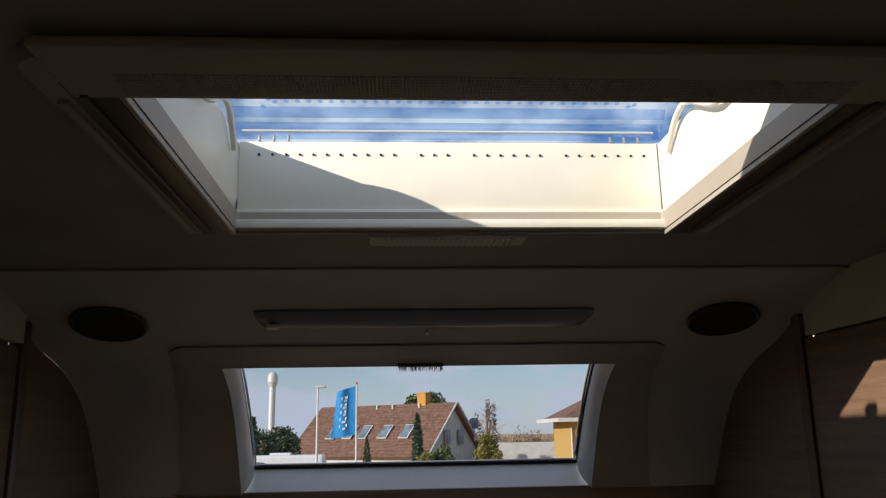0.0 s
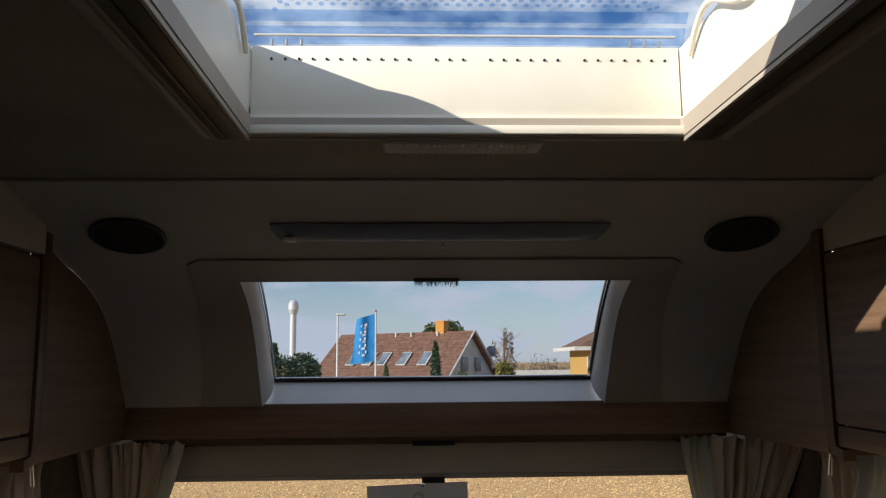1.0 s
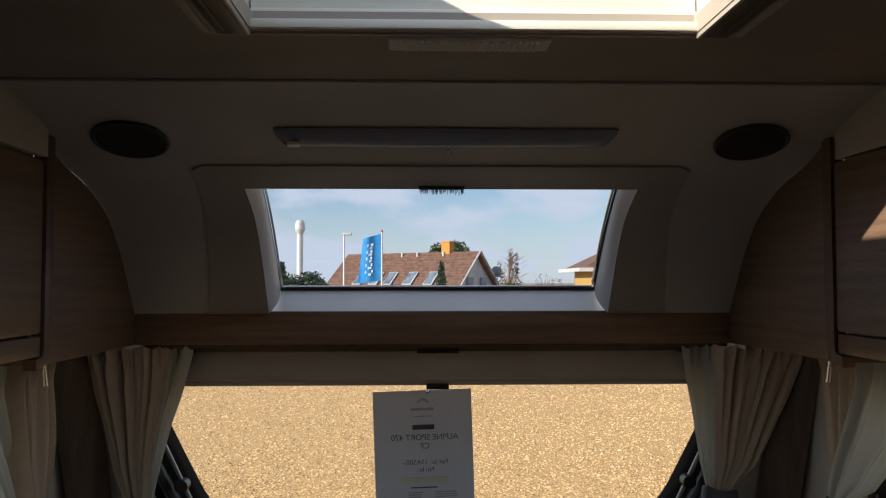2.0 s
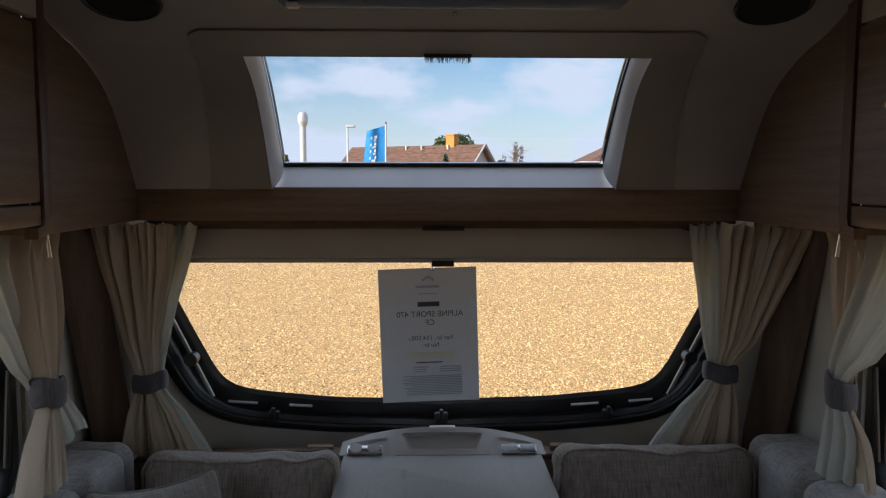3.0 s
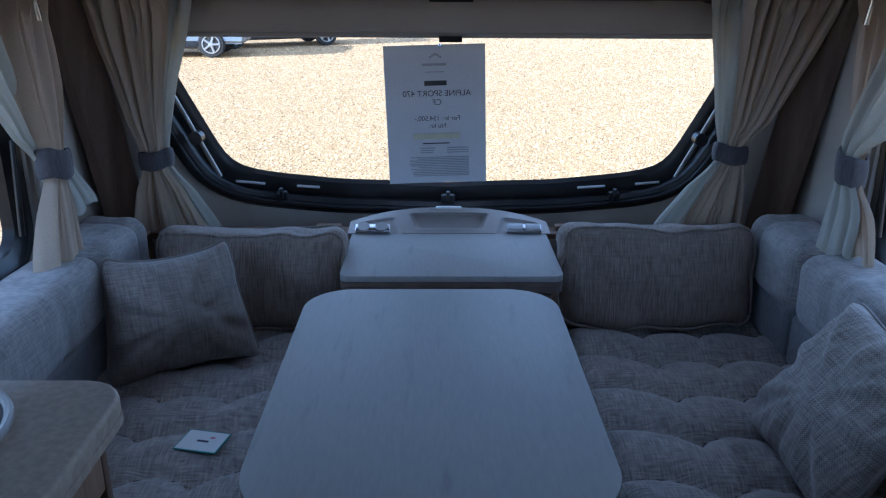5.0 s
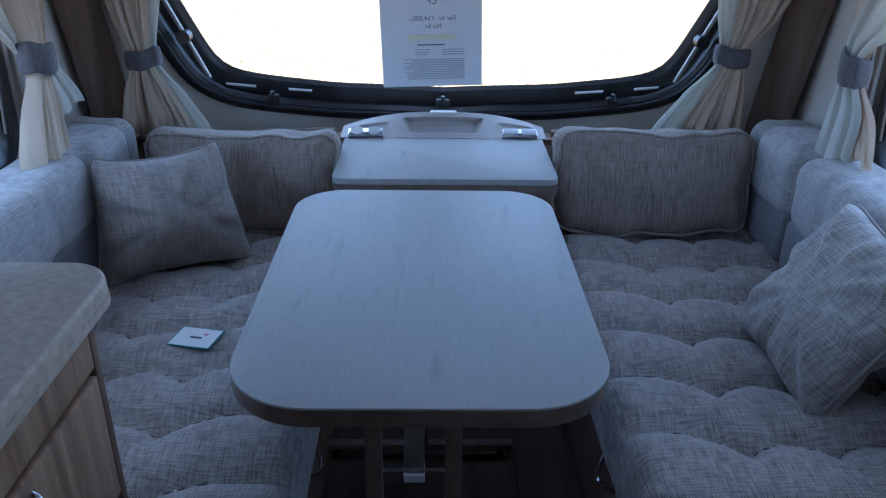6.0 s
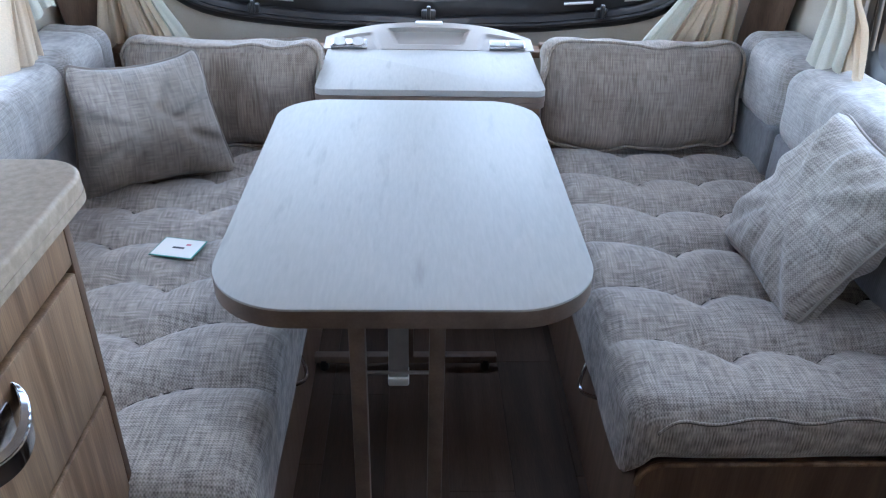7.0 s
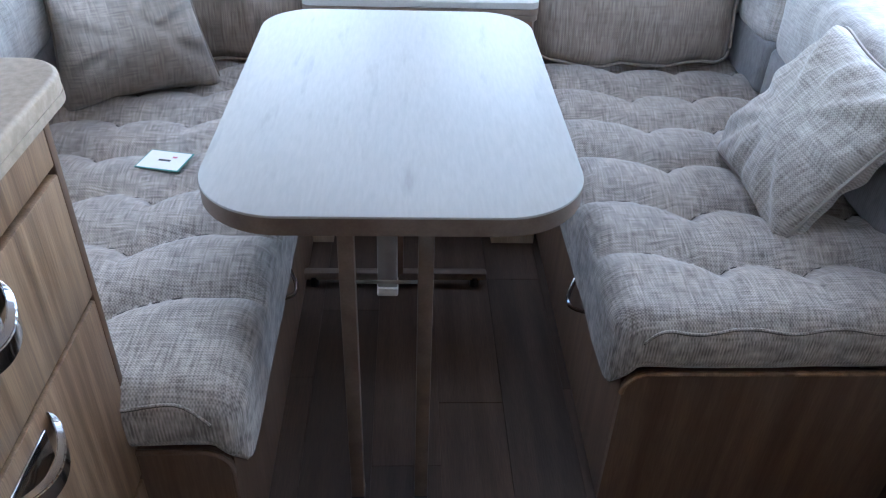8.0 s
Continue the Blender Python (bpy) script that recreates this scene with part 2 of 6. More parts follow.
# outdoors
GRAVEL = material("golden gravel", (0.19, 0.10, 0.035), (0.72, 0.47, 0.205), 0.9, (1, 1, 1), 50, bump=1.0, bump_size=90, fine=0.6, spread=(0.36, 0.60), detail=3)
ROOFTILE = material("brown roof tiles", (0.13, 0.065, 0.042), (0.24, 0.13, 0.09), 0.85, (1, 1, 1), 2.5, bump=0.5, bump_size=20, fine=0.4)
RENDER_WHITE = material("white render", (0.55, 0.54, 0.52), (0.68, 0.67, 0.64), 0.85, (1, 1, 1), 1.5, fine=0.2)
YELLOWBRICK = material("yellow brick", (0.45, 0.27, 0.07), (0.62, 0.40, 0.13), 0.85, (1, 1, 3), 6, fine=0.4)
ORANGEBRICK = material("orange brick", (0.50, 0.22, 0.04), (0.66, 0.33, 0.08), 0.85, (1, 1, 3), 6, fine=0.4)
SLATEGLASS = material("dark window glass", (0.10, 0.13, 0.17), (0.25, 0.29, 0.34), 0.08, (1, 1, 1), 1.0)
PALEMETAL = material("pale galvanised metal", (0.55, 0.56, 0.57), (0.68, 0.69, 0.70), 0.5, (1, 1, 1), 3, metal=0.2)
FLAGBLUE = material("blue flag cloth", (0.015, 0.20, 0.52), (0.03, 0.28, 0.64), 0.8, (1, 1, 1), 3)
FLAGWHITE = material("white flag print", (0.75, 0.78, 0.82), (0.82, 0.84, 0.87), 0.8)
BARK = material("bark", (0.07, 0.055, 0.04), (0.16, 0.13, 0.10), 0.9, (4, 4, 1), 6, bump=0.5)
LEAF_DARK = material("dark evergreen leaves", (0.04, 0.07, 0.035), (0.09, 0.13, 0.06), 0.7, (1, 1, 1), 4)
LEAF_GREEN = material("olive leaves", (0.08, 0.105, 0.04), (0.16, 0.19, 0.075), 0.7, (1, 1, 1), 4)
LEAF_YELLOW = material("yellow autumn leaves", (0.16, 0.15, 0.03), (0.30, 0.26, 0.06), 0.7, (1, 1, 1), 4)
TWIG = material("bare autumn twigs", (0.15, 0.10, 0.07), (0.26, 0.19, 0.14), 0.9, (1, 1, 1), 4)
CARPAINT = material("grey blue car paint", (0.22, 0.25, 0.29), (0.25, 0.28, 0.32), 0.25, (1, 1, 1), 3, metal=0.4, coat=0.6)
CARWHITE = material("white vehicle paint", (0.72, 0.73, 0.74), (0.78, 0.79, 0.80), 0.3, (1, 1, 1), 2, coat=0.4)
TYRE = material("tyre rubber", (0.015, 0.015, 0.015), (0.03, 0.03, 0.03), 0.8, (1, 1, 1), 20)
ALLOY = material("alloy rim", (0.5, 0.51, 0.52), (0.6, 0.61, 0.62), 0.3, (1, 1, 1), 10, metal=0.8)
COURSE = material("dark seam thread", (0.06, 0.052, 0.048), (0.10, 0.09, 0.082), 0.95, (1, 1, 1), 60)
BLUEACRYLIC = glass("blue acrylic bands and drops", (0.76, 0.87, 1.0), 0.05, 0.06)
SHAFT = material("cream shaft plastic", (0.80, 0.77, 0.68), (0.86, 0.83, 0.75), 0.4, (1, 1, 1), 6, fine=0.05)
CHANNEL = material("dark brown blind channel", (0.05, 0.036, 0.026), (0.085, 0.062, 0.046), 0.4, (1, 1, 1), 8, fine=0.2)
# ---- building helpers ----
BASE = {}


def thing(name, label, category, at=(0, 0, 0), group="", kind=""):
    ob = new(name)
    ob.empty_display_size = 0.05
    ob.location = at
    BASE[ob.name] = Vector(at)
    return tagged(ob, label, category, group, kind)


def link(name, bm, mat, origin, smooth):
    me = bpy.data.meshes.new(name)
    bm.normal_update()
    bm.to_mesh(me)
    bm.free()
    for f in me.polygons:
        f.use_smooth = smooth
    me.materials.append(mat)
    if smooth:
        me.set_sharp_from_angle(angle=radians(40))
    return new(name, me)


def part(name, bm, mat, parent, label="", smooth=True):
    """One mesh, given in world places, under a thing or a part."""
    o = BASE[parent.name]
    bmesh.ops.translate(bm, verts=bm.verts, vec=-o)
    ob = link(name, bm, mat, o, smooth)
    ob.parent = parent
    BASE[ob.name] = o
    return tagged(ob, label)


def single(name, bm, mat, label, category, at=(0, 0, 0), group="", kind="", smooth=True):
    """A thing that is one mesh, given in world places."""
    bmesh.ops.translate(bm, verts=bm.verts, vec=-Vector(at))
    ob = link(name, bm, mat, at, smooth)
    ob.location = at
    BASE[ob.name] = Vector(at)
    return tagged(ob, label, category, group, kind)


def box(x0, x1, y0, y1, z0, z1, bevel=0.0, segments=2, bm=None):
    bm = bm or bmesh.new()
    m = Matrix.Translation(((x0 + x1) / 2, (y0 + y1) / 2, (z0 + z1) / 2)) @ Matrix.Diagonal((abs(x1 - x0), abs(y1 - y0), abs(z1 - z0), 1))
    made = bmesh.ops.create_cube(bm, size=1, matrix=m)["verts"]
    if bevel:
        edges = list({e for v in made for e in v.link_edges})
        bmesh.ops.bevel(bm, geom=edges, offset=bevel, segments=segments, affect="EDGES", profile=0.5)
    return bm


def rod(a, b, r, n=12, r2=None, bm=None):
    bm = bm or bmesh.new()
    a, b = Vector(a), Vector(b)
    d = b - a
    m = Matrix.Translation((a + b) / 2) @ d.to_track_quat("Z", "Y").to_matrix().to_4x4()
    bmesh.ops.create_cone(bm, cap_ends=True, segments=n, radius1=r, radius2=r if r2 is None else r2, depth=d.length, matrix=m)
    return bm


def tube(points, r, closed=False, n=8, bm=None):
    """A round cord along points."""
    bm = bm or bmesh.new()
    pts = [Vector(p) for p in points]
    count, rings = len(pts), []
    for i, p in enumerate(pts):
        q0 = pts[i - 1] if (i or closed) else p
        q1 = pts[(i + 1) % count] if (i < count - 1 or closed) else p
        way = (q1 - q0).normalized()
        side = way.cross(Vector((0.13, 0.21, 0.97)))
        side = side.normalized() if side.length > 1e-4 else way.orthogonal().normalized()
        up = side.cross(way)
        rings.append([bm.verts.new(p + r * (math.cos(k * math.tau / n) * side + math.sin(k * math.tau / n) * up)) for k in range(n)])
    for i in range(count if closed else count - 1):
        a, b = rings[i], rings[(i + 1) % count]
        for k in range(n):
            bm.faces.new((a[k], a[(k + 1) % n], b[(k + 1) % n], b[k]))
    if not closed:
        bm.faces.new(rings[0]), bm.faces.new(rings[-1][::-1])
    bmesh.ops.recalc_face_normals(bm, faces=bm.faces)
    return bm


def sheet(place, nu, nv, hole=None, thick=0.0, bm=None, us=None, vs=None):
    """A grid of place(u, v) for u, v from 0 to 1, with an opening where hole(u, v); thick: its body, behind the face."""
    bm = bm or bmesh.new()
    us = us or [i / nu for i in range(nu + 1)]
    vs = vs or [j / nv for j in range(nv + 1)]
    nu, nv = len(us) - 1, len(vs) - 1
    p = [[Vector(place(u, v)) for v in vs] for u in us]
    keep = [[not (hole and hole((us[i] + us[i + 1]) / 2, (vs[j] + vs[j + 1]) / 2)) for j in range(nv)] for i in range(nu)]

    def layer(points, flip):
        g = {}
        for i in range(nu):
            for j in range(nv):
                if keep[i][j]:
                    quad = [(i, j), (i + 1, j), (i + 1, j + 1), (i, j + 1)]
                    for k in quad:
                        if k not in g:
                            g[k] = bm.verts.new(points[k[0]][k[1]])
                    bm.faces.new([g[k] for k in (quad[::-1] if flip else quad)])
        return g
    a = layer(p, False)
    if thick:
        back = []
        for i in range(nu + 1):
            row = []
            for j in range(nv + 1):
                du = p[min(nu, i + 1)][j] - p[max(0, i - 1)][j]
                dv = p[i][min(nv, j + 1)] - p[i][max(0, j - 1)]
                n = du.cross(dv)
                row.append(p[i][j] - (n.normalized() if n.length > 1e-12 else Vector((0, 0, 1))) * thick)
            back.append(row)
        b = layer(back, True)
        used = {}
        for i in range(nu):
            for j in range(nv):
                if keep[i][j]:
                    quad = [(i, j), (i + 1, j), (i + 1, j + 1), (i, j + 1)]
                    for q, r in zip(quad, quad[1:] + quad[:1]):
                        key = tuple(sorted((q, r)))
                        used[key] = None if key in used else (q, r)
        for e in used.values():
            if e:
                bm.faces.new((a[e[1]], a[e[0]], b[e[0]], b[e[1]]))
    return bm


def spans(*parts):
    """Ticks over joined stretches: (from, to, steps), ..."""
    out = [parts[0][0]]
    for lo, hi, n in parts:
        out += [lo + (hi - lo) * (k + 1) / n for k in range(n)]
    return out


def prism(outline, z0, z1, bevel=0.0, segments=2):
    """An upright block over an outline of (x, y)."""
    bm = bmesh.new()
    low = [bm.verts.new((x, y, z0)) for x, y in outline]
    high = [bm.verts.new((x, y, z1)) for x, y in outline]
    n = len(outline)
    bm.faces.new(low[::-1])
    top = bm.faces.new(high)
    for i in range(n):
        bm.faces.new((low[i], low[(i + 1) % n], high[(i + 1) % n], high[i]))
    bmesh.ops.recalc_face_normals(bm, faces=bm.faces)
    if bevel:
        bmesh.ops.bevel(bm, geom=list(top.edges), offset=bevel, segments=segments, affect="EDGES", profile=0.5)
    return bm


def turned(bm, to=(0, 0, 0), axis="X"):
    """Turns a prism so that its outline stands upright: (x, y, z) becomes (x, z, y) or, for Y, (z, x, y)."""
    for v in bm.verts:
        x, y, z = v.co
        v.co = Vector((x, z, y)) if axis == "X" else Vector((z, x, y))
        v.co += Vector(to)
    bmesh.ops.recalc_face_normals(bm, faces=bm.faces)
    return bm


def rounded(x0, x1, y0, y1, r, n=8, rs=None):
    """A rectangle with round corners; rs: the radii from the low left, counter-clockwise."""
    rs = rs or (r, r, r, r)
    out = []
    for (cx, cy, a), q in zip(((x0, y0, 180), (x1, y0, 270), (x1, y1, 0), (x0, y1, 90)), rs):
        mx, my = cx + (q if cx == x0 else -q), cy + (q if cy == y0 else -q)
        for k in range(n + 1):
            b = radians(a + 90 * k / n)
            out.append((mx + q * math.cos(b), my + q * math.sin(b)))
    return out


def soft_box(x0, x1, y0, y1, z0, z1, r, cell=0.03, shift=None):
    """An upholstered block: a box with round edges whose surface can be shifted by shift(place, normal)."""
    bm = bmesh.new()
    c = Vector(((x0 + x1) / 2, (y0 + y1) / 2, (z0 + z1) / 2))
    h = Vector(((x1 - x0) / 2, (y1 - y0) / 2, (z1 - z0) / 2))
    seen = {}

    def vert(p):
        key = tuple(round(q, 5) for q in p)
        if key not in seen:
            inner = Vector([max(-h[k] + r, min(h[k] - r, p[k])) for k in range(3)])
            d = Vector(p) - inner
            nrm = d.normalized() if d.length > 1e-6 else Vector((0, 0, 1))
            q = c + inner + nrm * (r if d.length > 1e-6 else 0)
            if shift:
                q = q + shift(q, nrm)
            seen[key] = bm.verts.new(q)
        return seen[key]

    def ticks(a):
        n = max(2, round(2 * (a - r) / cell))
        inner = [-a + r + 2 * (a - r) * i / n for i in range(n + 1)]
        edge = [r * (1 - math.tan(math.pi / 4 * k / 4)) for k in range(4, 0, -1)]
        return [-a + e for e in edge] + inner + [a - e for e in edge[::-1]]

    t = [ticks(h[k]) for k in range(3)]
    for k in range(3):
        i, j = (k + 1) % 3, (k + 2) % 3
        for s in (-1, 1):
            for a in range(len(t[i]) - 1):
                for b in range(len(t[j]) - 1):
                    quad = []
                    for da, db in ((0, 0), (1, 0), (1, 1), (0, 1)):
                        p = [0, 0, 0]
                        p[k], p[i], p[j] = s * h[k], t[i][a + da], t[j][b + db]
                        quad.append(vert(p))
                    if len(set(quad)) == 4:
                        bm.faces.new(quad if s > 0 else quad[::-1])
    bmesh.ops.recalc_face_normals(bm, faces=bm.faces)
    return bm


def thicken(bm, geom, thickness):
    bm.normal_update()
    bmesh.ops.solidify(bm, geom=geom, thickness=thickness)


def placed(bm, m):
    bmesh.ops.transform(bm, matrix=m, verts=bm.verts)
    return bm


def lerp(a, b, t):
    return a + (b - a) * t


def along(keys, t):
    """The value at t on a line through (t, value) pairs."""
    for (t0, a), (t1, b) in zip(keys, keys[1:]):
        if t <= t1:
            f = max(0.0, (t - t0) / (t1 - t0))
            return lerp(a, b, f)
    return keys[-1][1]


# ---- the shell of the caravan ----
CEILING_Z = 1.885
HALF = 1.04
ARCH = [(1.50, 1.882), (1.60, 1.858), (1.70, 1.823), (1.81, 1.778), (1.93, 1.745), (2.05, 1.686), (2.13, 1.61), (2.19, 1.527), (2.244, 1.445), (2.25, 1.43)]


def arch(s):
    """The front moulding's outline at s from 0 (ceiling) to 1 (rail), rounded."""
    t = s * (len(ARCH) - 1)
    i = min(int(t), len(ARCH) - 2)
    f = t - i
    p = [Vector((0, *ARCH[max(0, min(len(ARCH) - 1, i + k))])) for k in (-1, 0, 1, 2)]
    return 0.5 * ((2 * p[1]) + (p[2] - p[0]) * f + (2 * p[0] - 5 * p[1] + 4 * p[2] - p[3]) * f * f + (3 * p[1] - p[0] - 3 * p[2] + p[3]) * f ** 3)


def arch_out(s):
    a, b = arch(max(0, s - 0.01)), arch(min(1, s + 0.01))
    d = (b - a).normalized()
    return Vector((0, -d.z, d.y))


def arch_s(y):
    return min((abs(arch(k / 400).y - y), k / 400) for k in range(401))[1]


def front_y(x, z):
    return 2.60 - 0.16 * (max(z, 0.55) - 0.7) - 0.2 * x * x


SKY_X0, SKY_X1, SKY_Y0, SKY_Y1 = -0.295, 0.352, 0.716, 1.195


def floor_structure():
    root = thing("floor", "dark brown wood-look plank floor in the aisle", "floor", kind="structure")
    part("floor_base", box(-1.1, 1.1, -2.3, 2.7, -0.06, -0.004), WOODDARK, root)
    random.seed(4)
    for k in range(8):
        x0, y = -0.52 + k * 0.14, -1.4 + random.uniform(-0.5, 0)
        while y < 2.0:
            y1 = y + random.uniform(0.7, 1.1)
            bm = box(x0 + 0.0003, x0 + 0.1397, y + 0.0003, y1 - 0.0003, -0.004, 0.0, 0.0005, 1)
            part("plank", bm, FLOORWOOD, root, smooth=False)
            y = y1
    return root


def ceiling_structure():
    def hole(x, y):
        return SKY_X0 < x + 0.02 and x - 0.02 < SKY_X1 and SKY_Y0 < y + 0.02 and y - 0.022 < SKY_Y1
    xs = sorted({-1.06, 1.06, SKY_X0 - 0.019, SKY_X1 + 0.019, -0.8, 0.8})
    ys = sorted({-2.3, SKY_Y0 - 0.019, SKY_Y1 + 0.021, 1.5, 0.0})
    bm = bmesh.new()
    for x0, x1 in zip(xs, xs[1:]):
        for y0, y1 in zip(ys, ys[1:]):
            if not hole((x0 + x1) / 2, (y0 + y1) / 2):
                box(x0, x1, y0, y1, CEILING_Z, CEILING_Z + 0.045, bm=bm)
    single("ceiling", bm, VINYL, "textured ceiling lining round the rooflight, darkened to stand in for shade", "ceiling", kind="structure", smooth=False)
    single("ceiling_trim", box(-1.04, 1.04, 1.494, 1.508, CEILING_Z - 0.006, CEILING_Z, 0.002), GREYPLASTIC, "thin joint strip across the ceiling", "trim", kind="structure")


OPEN_S0, OPEN_S1 = arch_s(1.935), arch_s(2.235)
OPEN_X = 0.47


def moulding():
    s0, s1 = OPEN_S0, OPEN_S1

    def hole(x, s):
        return abs(x) < OPEN_X and s > s0

    def place(x, s):
        q = arch(s)
        return Vector((x, q.y, q.z))
    xs = spans((-0.835, -OPEN_X, 12), (-OPEN_X, OPEN_X, 24), (OPEN_X, 0.835, 12))
    bm = sheet(place, 1, 1, hole, -0.012, us=xs, vs=spans((0, s0, 30), (s0, s1, 30), (s1, 1, 6)))
    single("front_moulding", bm, MOULD, "curved warm white front moulding under the ceiling", "moulding", kind="structure")
    p0 = arch_s(1.812)

    def place2(u, s):
        v = (s - p0) / (0.98 - p0)
        half = lerp(0.56, 0.64, v) - 0.03 * max(0.0, 1 - v / 0.05) ** 2
        x = u * OPEN_X if abs(u) <= 1 else math.copysign(lerp(OPEN_X, half, abs(u) - 1), u)
        q = arch(s) - arch_out(s) * 0.006
        return Vector((x, q.y, q.z))

    def hole2(u, s):
        return abs(u) < 1 and s > s0
    bm = sheet(place2, 1, 1, hole2, -0.004, us=spans((-2, -1, 8), (-1, 1, 24), (1, 2, 8)), vs=spans((p0, s0, 14), (s0, 0.98, 30)))
    single("window_surround", bm, PANEL, "taupe panel surround of the front rooflight window", "window surround", kind="structure")


def front_window():
    """The inclined window in the moulding."""
    root = thing("window_1", "inclined front window with curved sides and pale reveals", "window", (0, 2.1, 1.6), kind="structure")
    s0, s1 = OPEN_S0, OPEN_S1

    def rim(s, x, deep):
        q = arch(s) + arch_out(s) * deep
        return Vector((x, q.y, q.z))

    def pane(s):
        v = (s - s0) / (s1 - s0)
        return Vector((0, lerp(1.975, 2.352, v), lerp(1.80, 1.497, v) + 0.028 * math.sin(math.pi * v)))
    for sgn in (-1, 1):
        def place(u, v, sgn=sgn):
            a, b = rim(lerp(s0, 1.0, v), sgn * OPEN_X, -0.002), pane(lerp(s0, s1, v))
            b.x = sgn * (0.449 + 0.008 * v)
            return a.lerp(b, u) + Vector((sgn * -0.010 * math.sin(math.pi * u), 0, 0))
        part("reveal", sheet(place, 6, 24, None, 0.004), GREYPLASTIC, root)

    def sill(u, v):
        x = lerp(-1, 1, u)
        a, b = Vector((x * 0.482, 2.262, 1.420)), Vector((x * 0.462, 2.356, 1.494))
        return a.lerp(b, v)
    part("window_sill", sheet(sill, 12, 4, None, 0.006), WHITE, root, "pale grey lower reveal")

    def head(u, v):
        x = lerp(-1, 1, u)
        return rim(s0, x * OPEN_X, -0.002).lerp(pane(s0) + Vector((x * 0.449, 0, 0)), v)
    part("head_reveal", sheet(head, 12, 3, None, 0.004), WHITE, root)
    edge = []
    for k in range(25):
        v = k / 24
        q = pane(lerp(s0, s1, v))
        edge.append(q + Vector((-(0.449 + 0.008 * v), 0, 0)))
    right = [Vector((-p.x, p.y, p.z)) for p in edge[::-1]]
    part("seal", tube(edge + right, 0.0055, True, 8), BLACK, root, "black rubber seal")
    inner = [p + Vector((0.009 if p.x < 0 else -0.009, -0.004, 0.006)) for p in edge + right]
    part("bead", tube(inner, 0.0035, True, 6), CHROME, root, "bright bead round the pane")

    def glazing(u, v):
        q = pane(lerp(s0, s1, v))
        q.x = lerp(-1, 1, u) * (0.449 + 0.008 * v)
        return q
    ob = part("pane", sheet(glazing, 12, 16), TINTED, root, "lightly tinted acrylic pane")
    ob.visible_shadow = False
    # brush-edged pull of the blind
    pull = part("blind_pull", box(-0.055, 0.055, 1.918, 1.935, 1.735, 1.754, 0.004), BLACK, root, "black brush pull at the head")
    random.seed(5)
    bm = bmesh.new()
    for k in range(90):
        x = random.uniform(-0.052, 0.052)
        rod((x, 1.931, 1.738), (x + random.uniform(-0.004, 0.004), 1.935, 1.738 - random.uniform(0.008, 0.016)), 0.0009, 4, 0.0003, bm=bm)
    part("bristles", bm, BLACK, pull)


# outline of the big front window: half-widths and heights
def window_edge(grow, n=112):
    """Points (x, z) round the front window, grown outward by grow."""
    keys = [(0.0, 0.728), (0.34, 0.746), (0.55, 0.778), (0.645, 0.803), (0.685, 0.83), (0.715, 0.895), (0.79, 1.08), (0.815, 1.15), (0.815, 1.22), (0.79, 1.25), (0.0, 1.25)]
    if grow:
        out = []
        for i, (x, z) in enumerate(keys):
            a = keys[max(0, i - 1)]
            b = keys[min(len(keys) - 1, i + 1)]
            d = Vector((b[0] - a[0], b[1] - a[1])).normalized()
            out.append((max(0.0, x + d.y * grow) if 0 < i < len(keys) - 1 else 0.0, z - d.x * grow))
        keys = out
    length = [0.0]
    for a, b in zip(keys, keys[1:]):
        length.append(length[-1] + math.hypot(b[0] - a[0], b[1] - a[1]))
    half = []
    for k in range(n // 2 + 1):
        d = length[-1] * k / (n // 2)
        half.append((along(list(zip(length, [q[0] for q in keys])), d), along(list(zip(length, [q[1] for q in keys])), d)))
    for _ in range(2):
        half = [half[0]] + [((half[i - 1][0] + 2 * half[i][0] + half[i + 1][0]) / 4, (half[i - 1][1] + 2 * half[i][1] + half[i + 1][1]) / 4) for i in range(1, len(half) - 1)] + [half[-1]]
    return half + [(-x, z) for x, z in half[-2:0:-1]]


def ring(outlines, n=112):
    """Strips between closed outlines of world points."""
    bm = bmesh.new()
    rows = [[bm.verts.new(p) for p in o] for o in outlines]
    for a, b in zip(rows, rows[1:]):
        for k in range(n):
            bm.faces.new((a[k], a[(k + 1) % n], b[(k + 1) % n], b[k]))
    bmesh.ops.recalc_face_normals(bm, faces=bm.faces)
    return bm


def on_front(x, z, off=0.0):
    return Vector((x, front_y(x, z) - off, z))


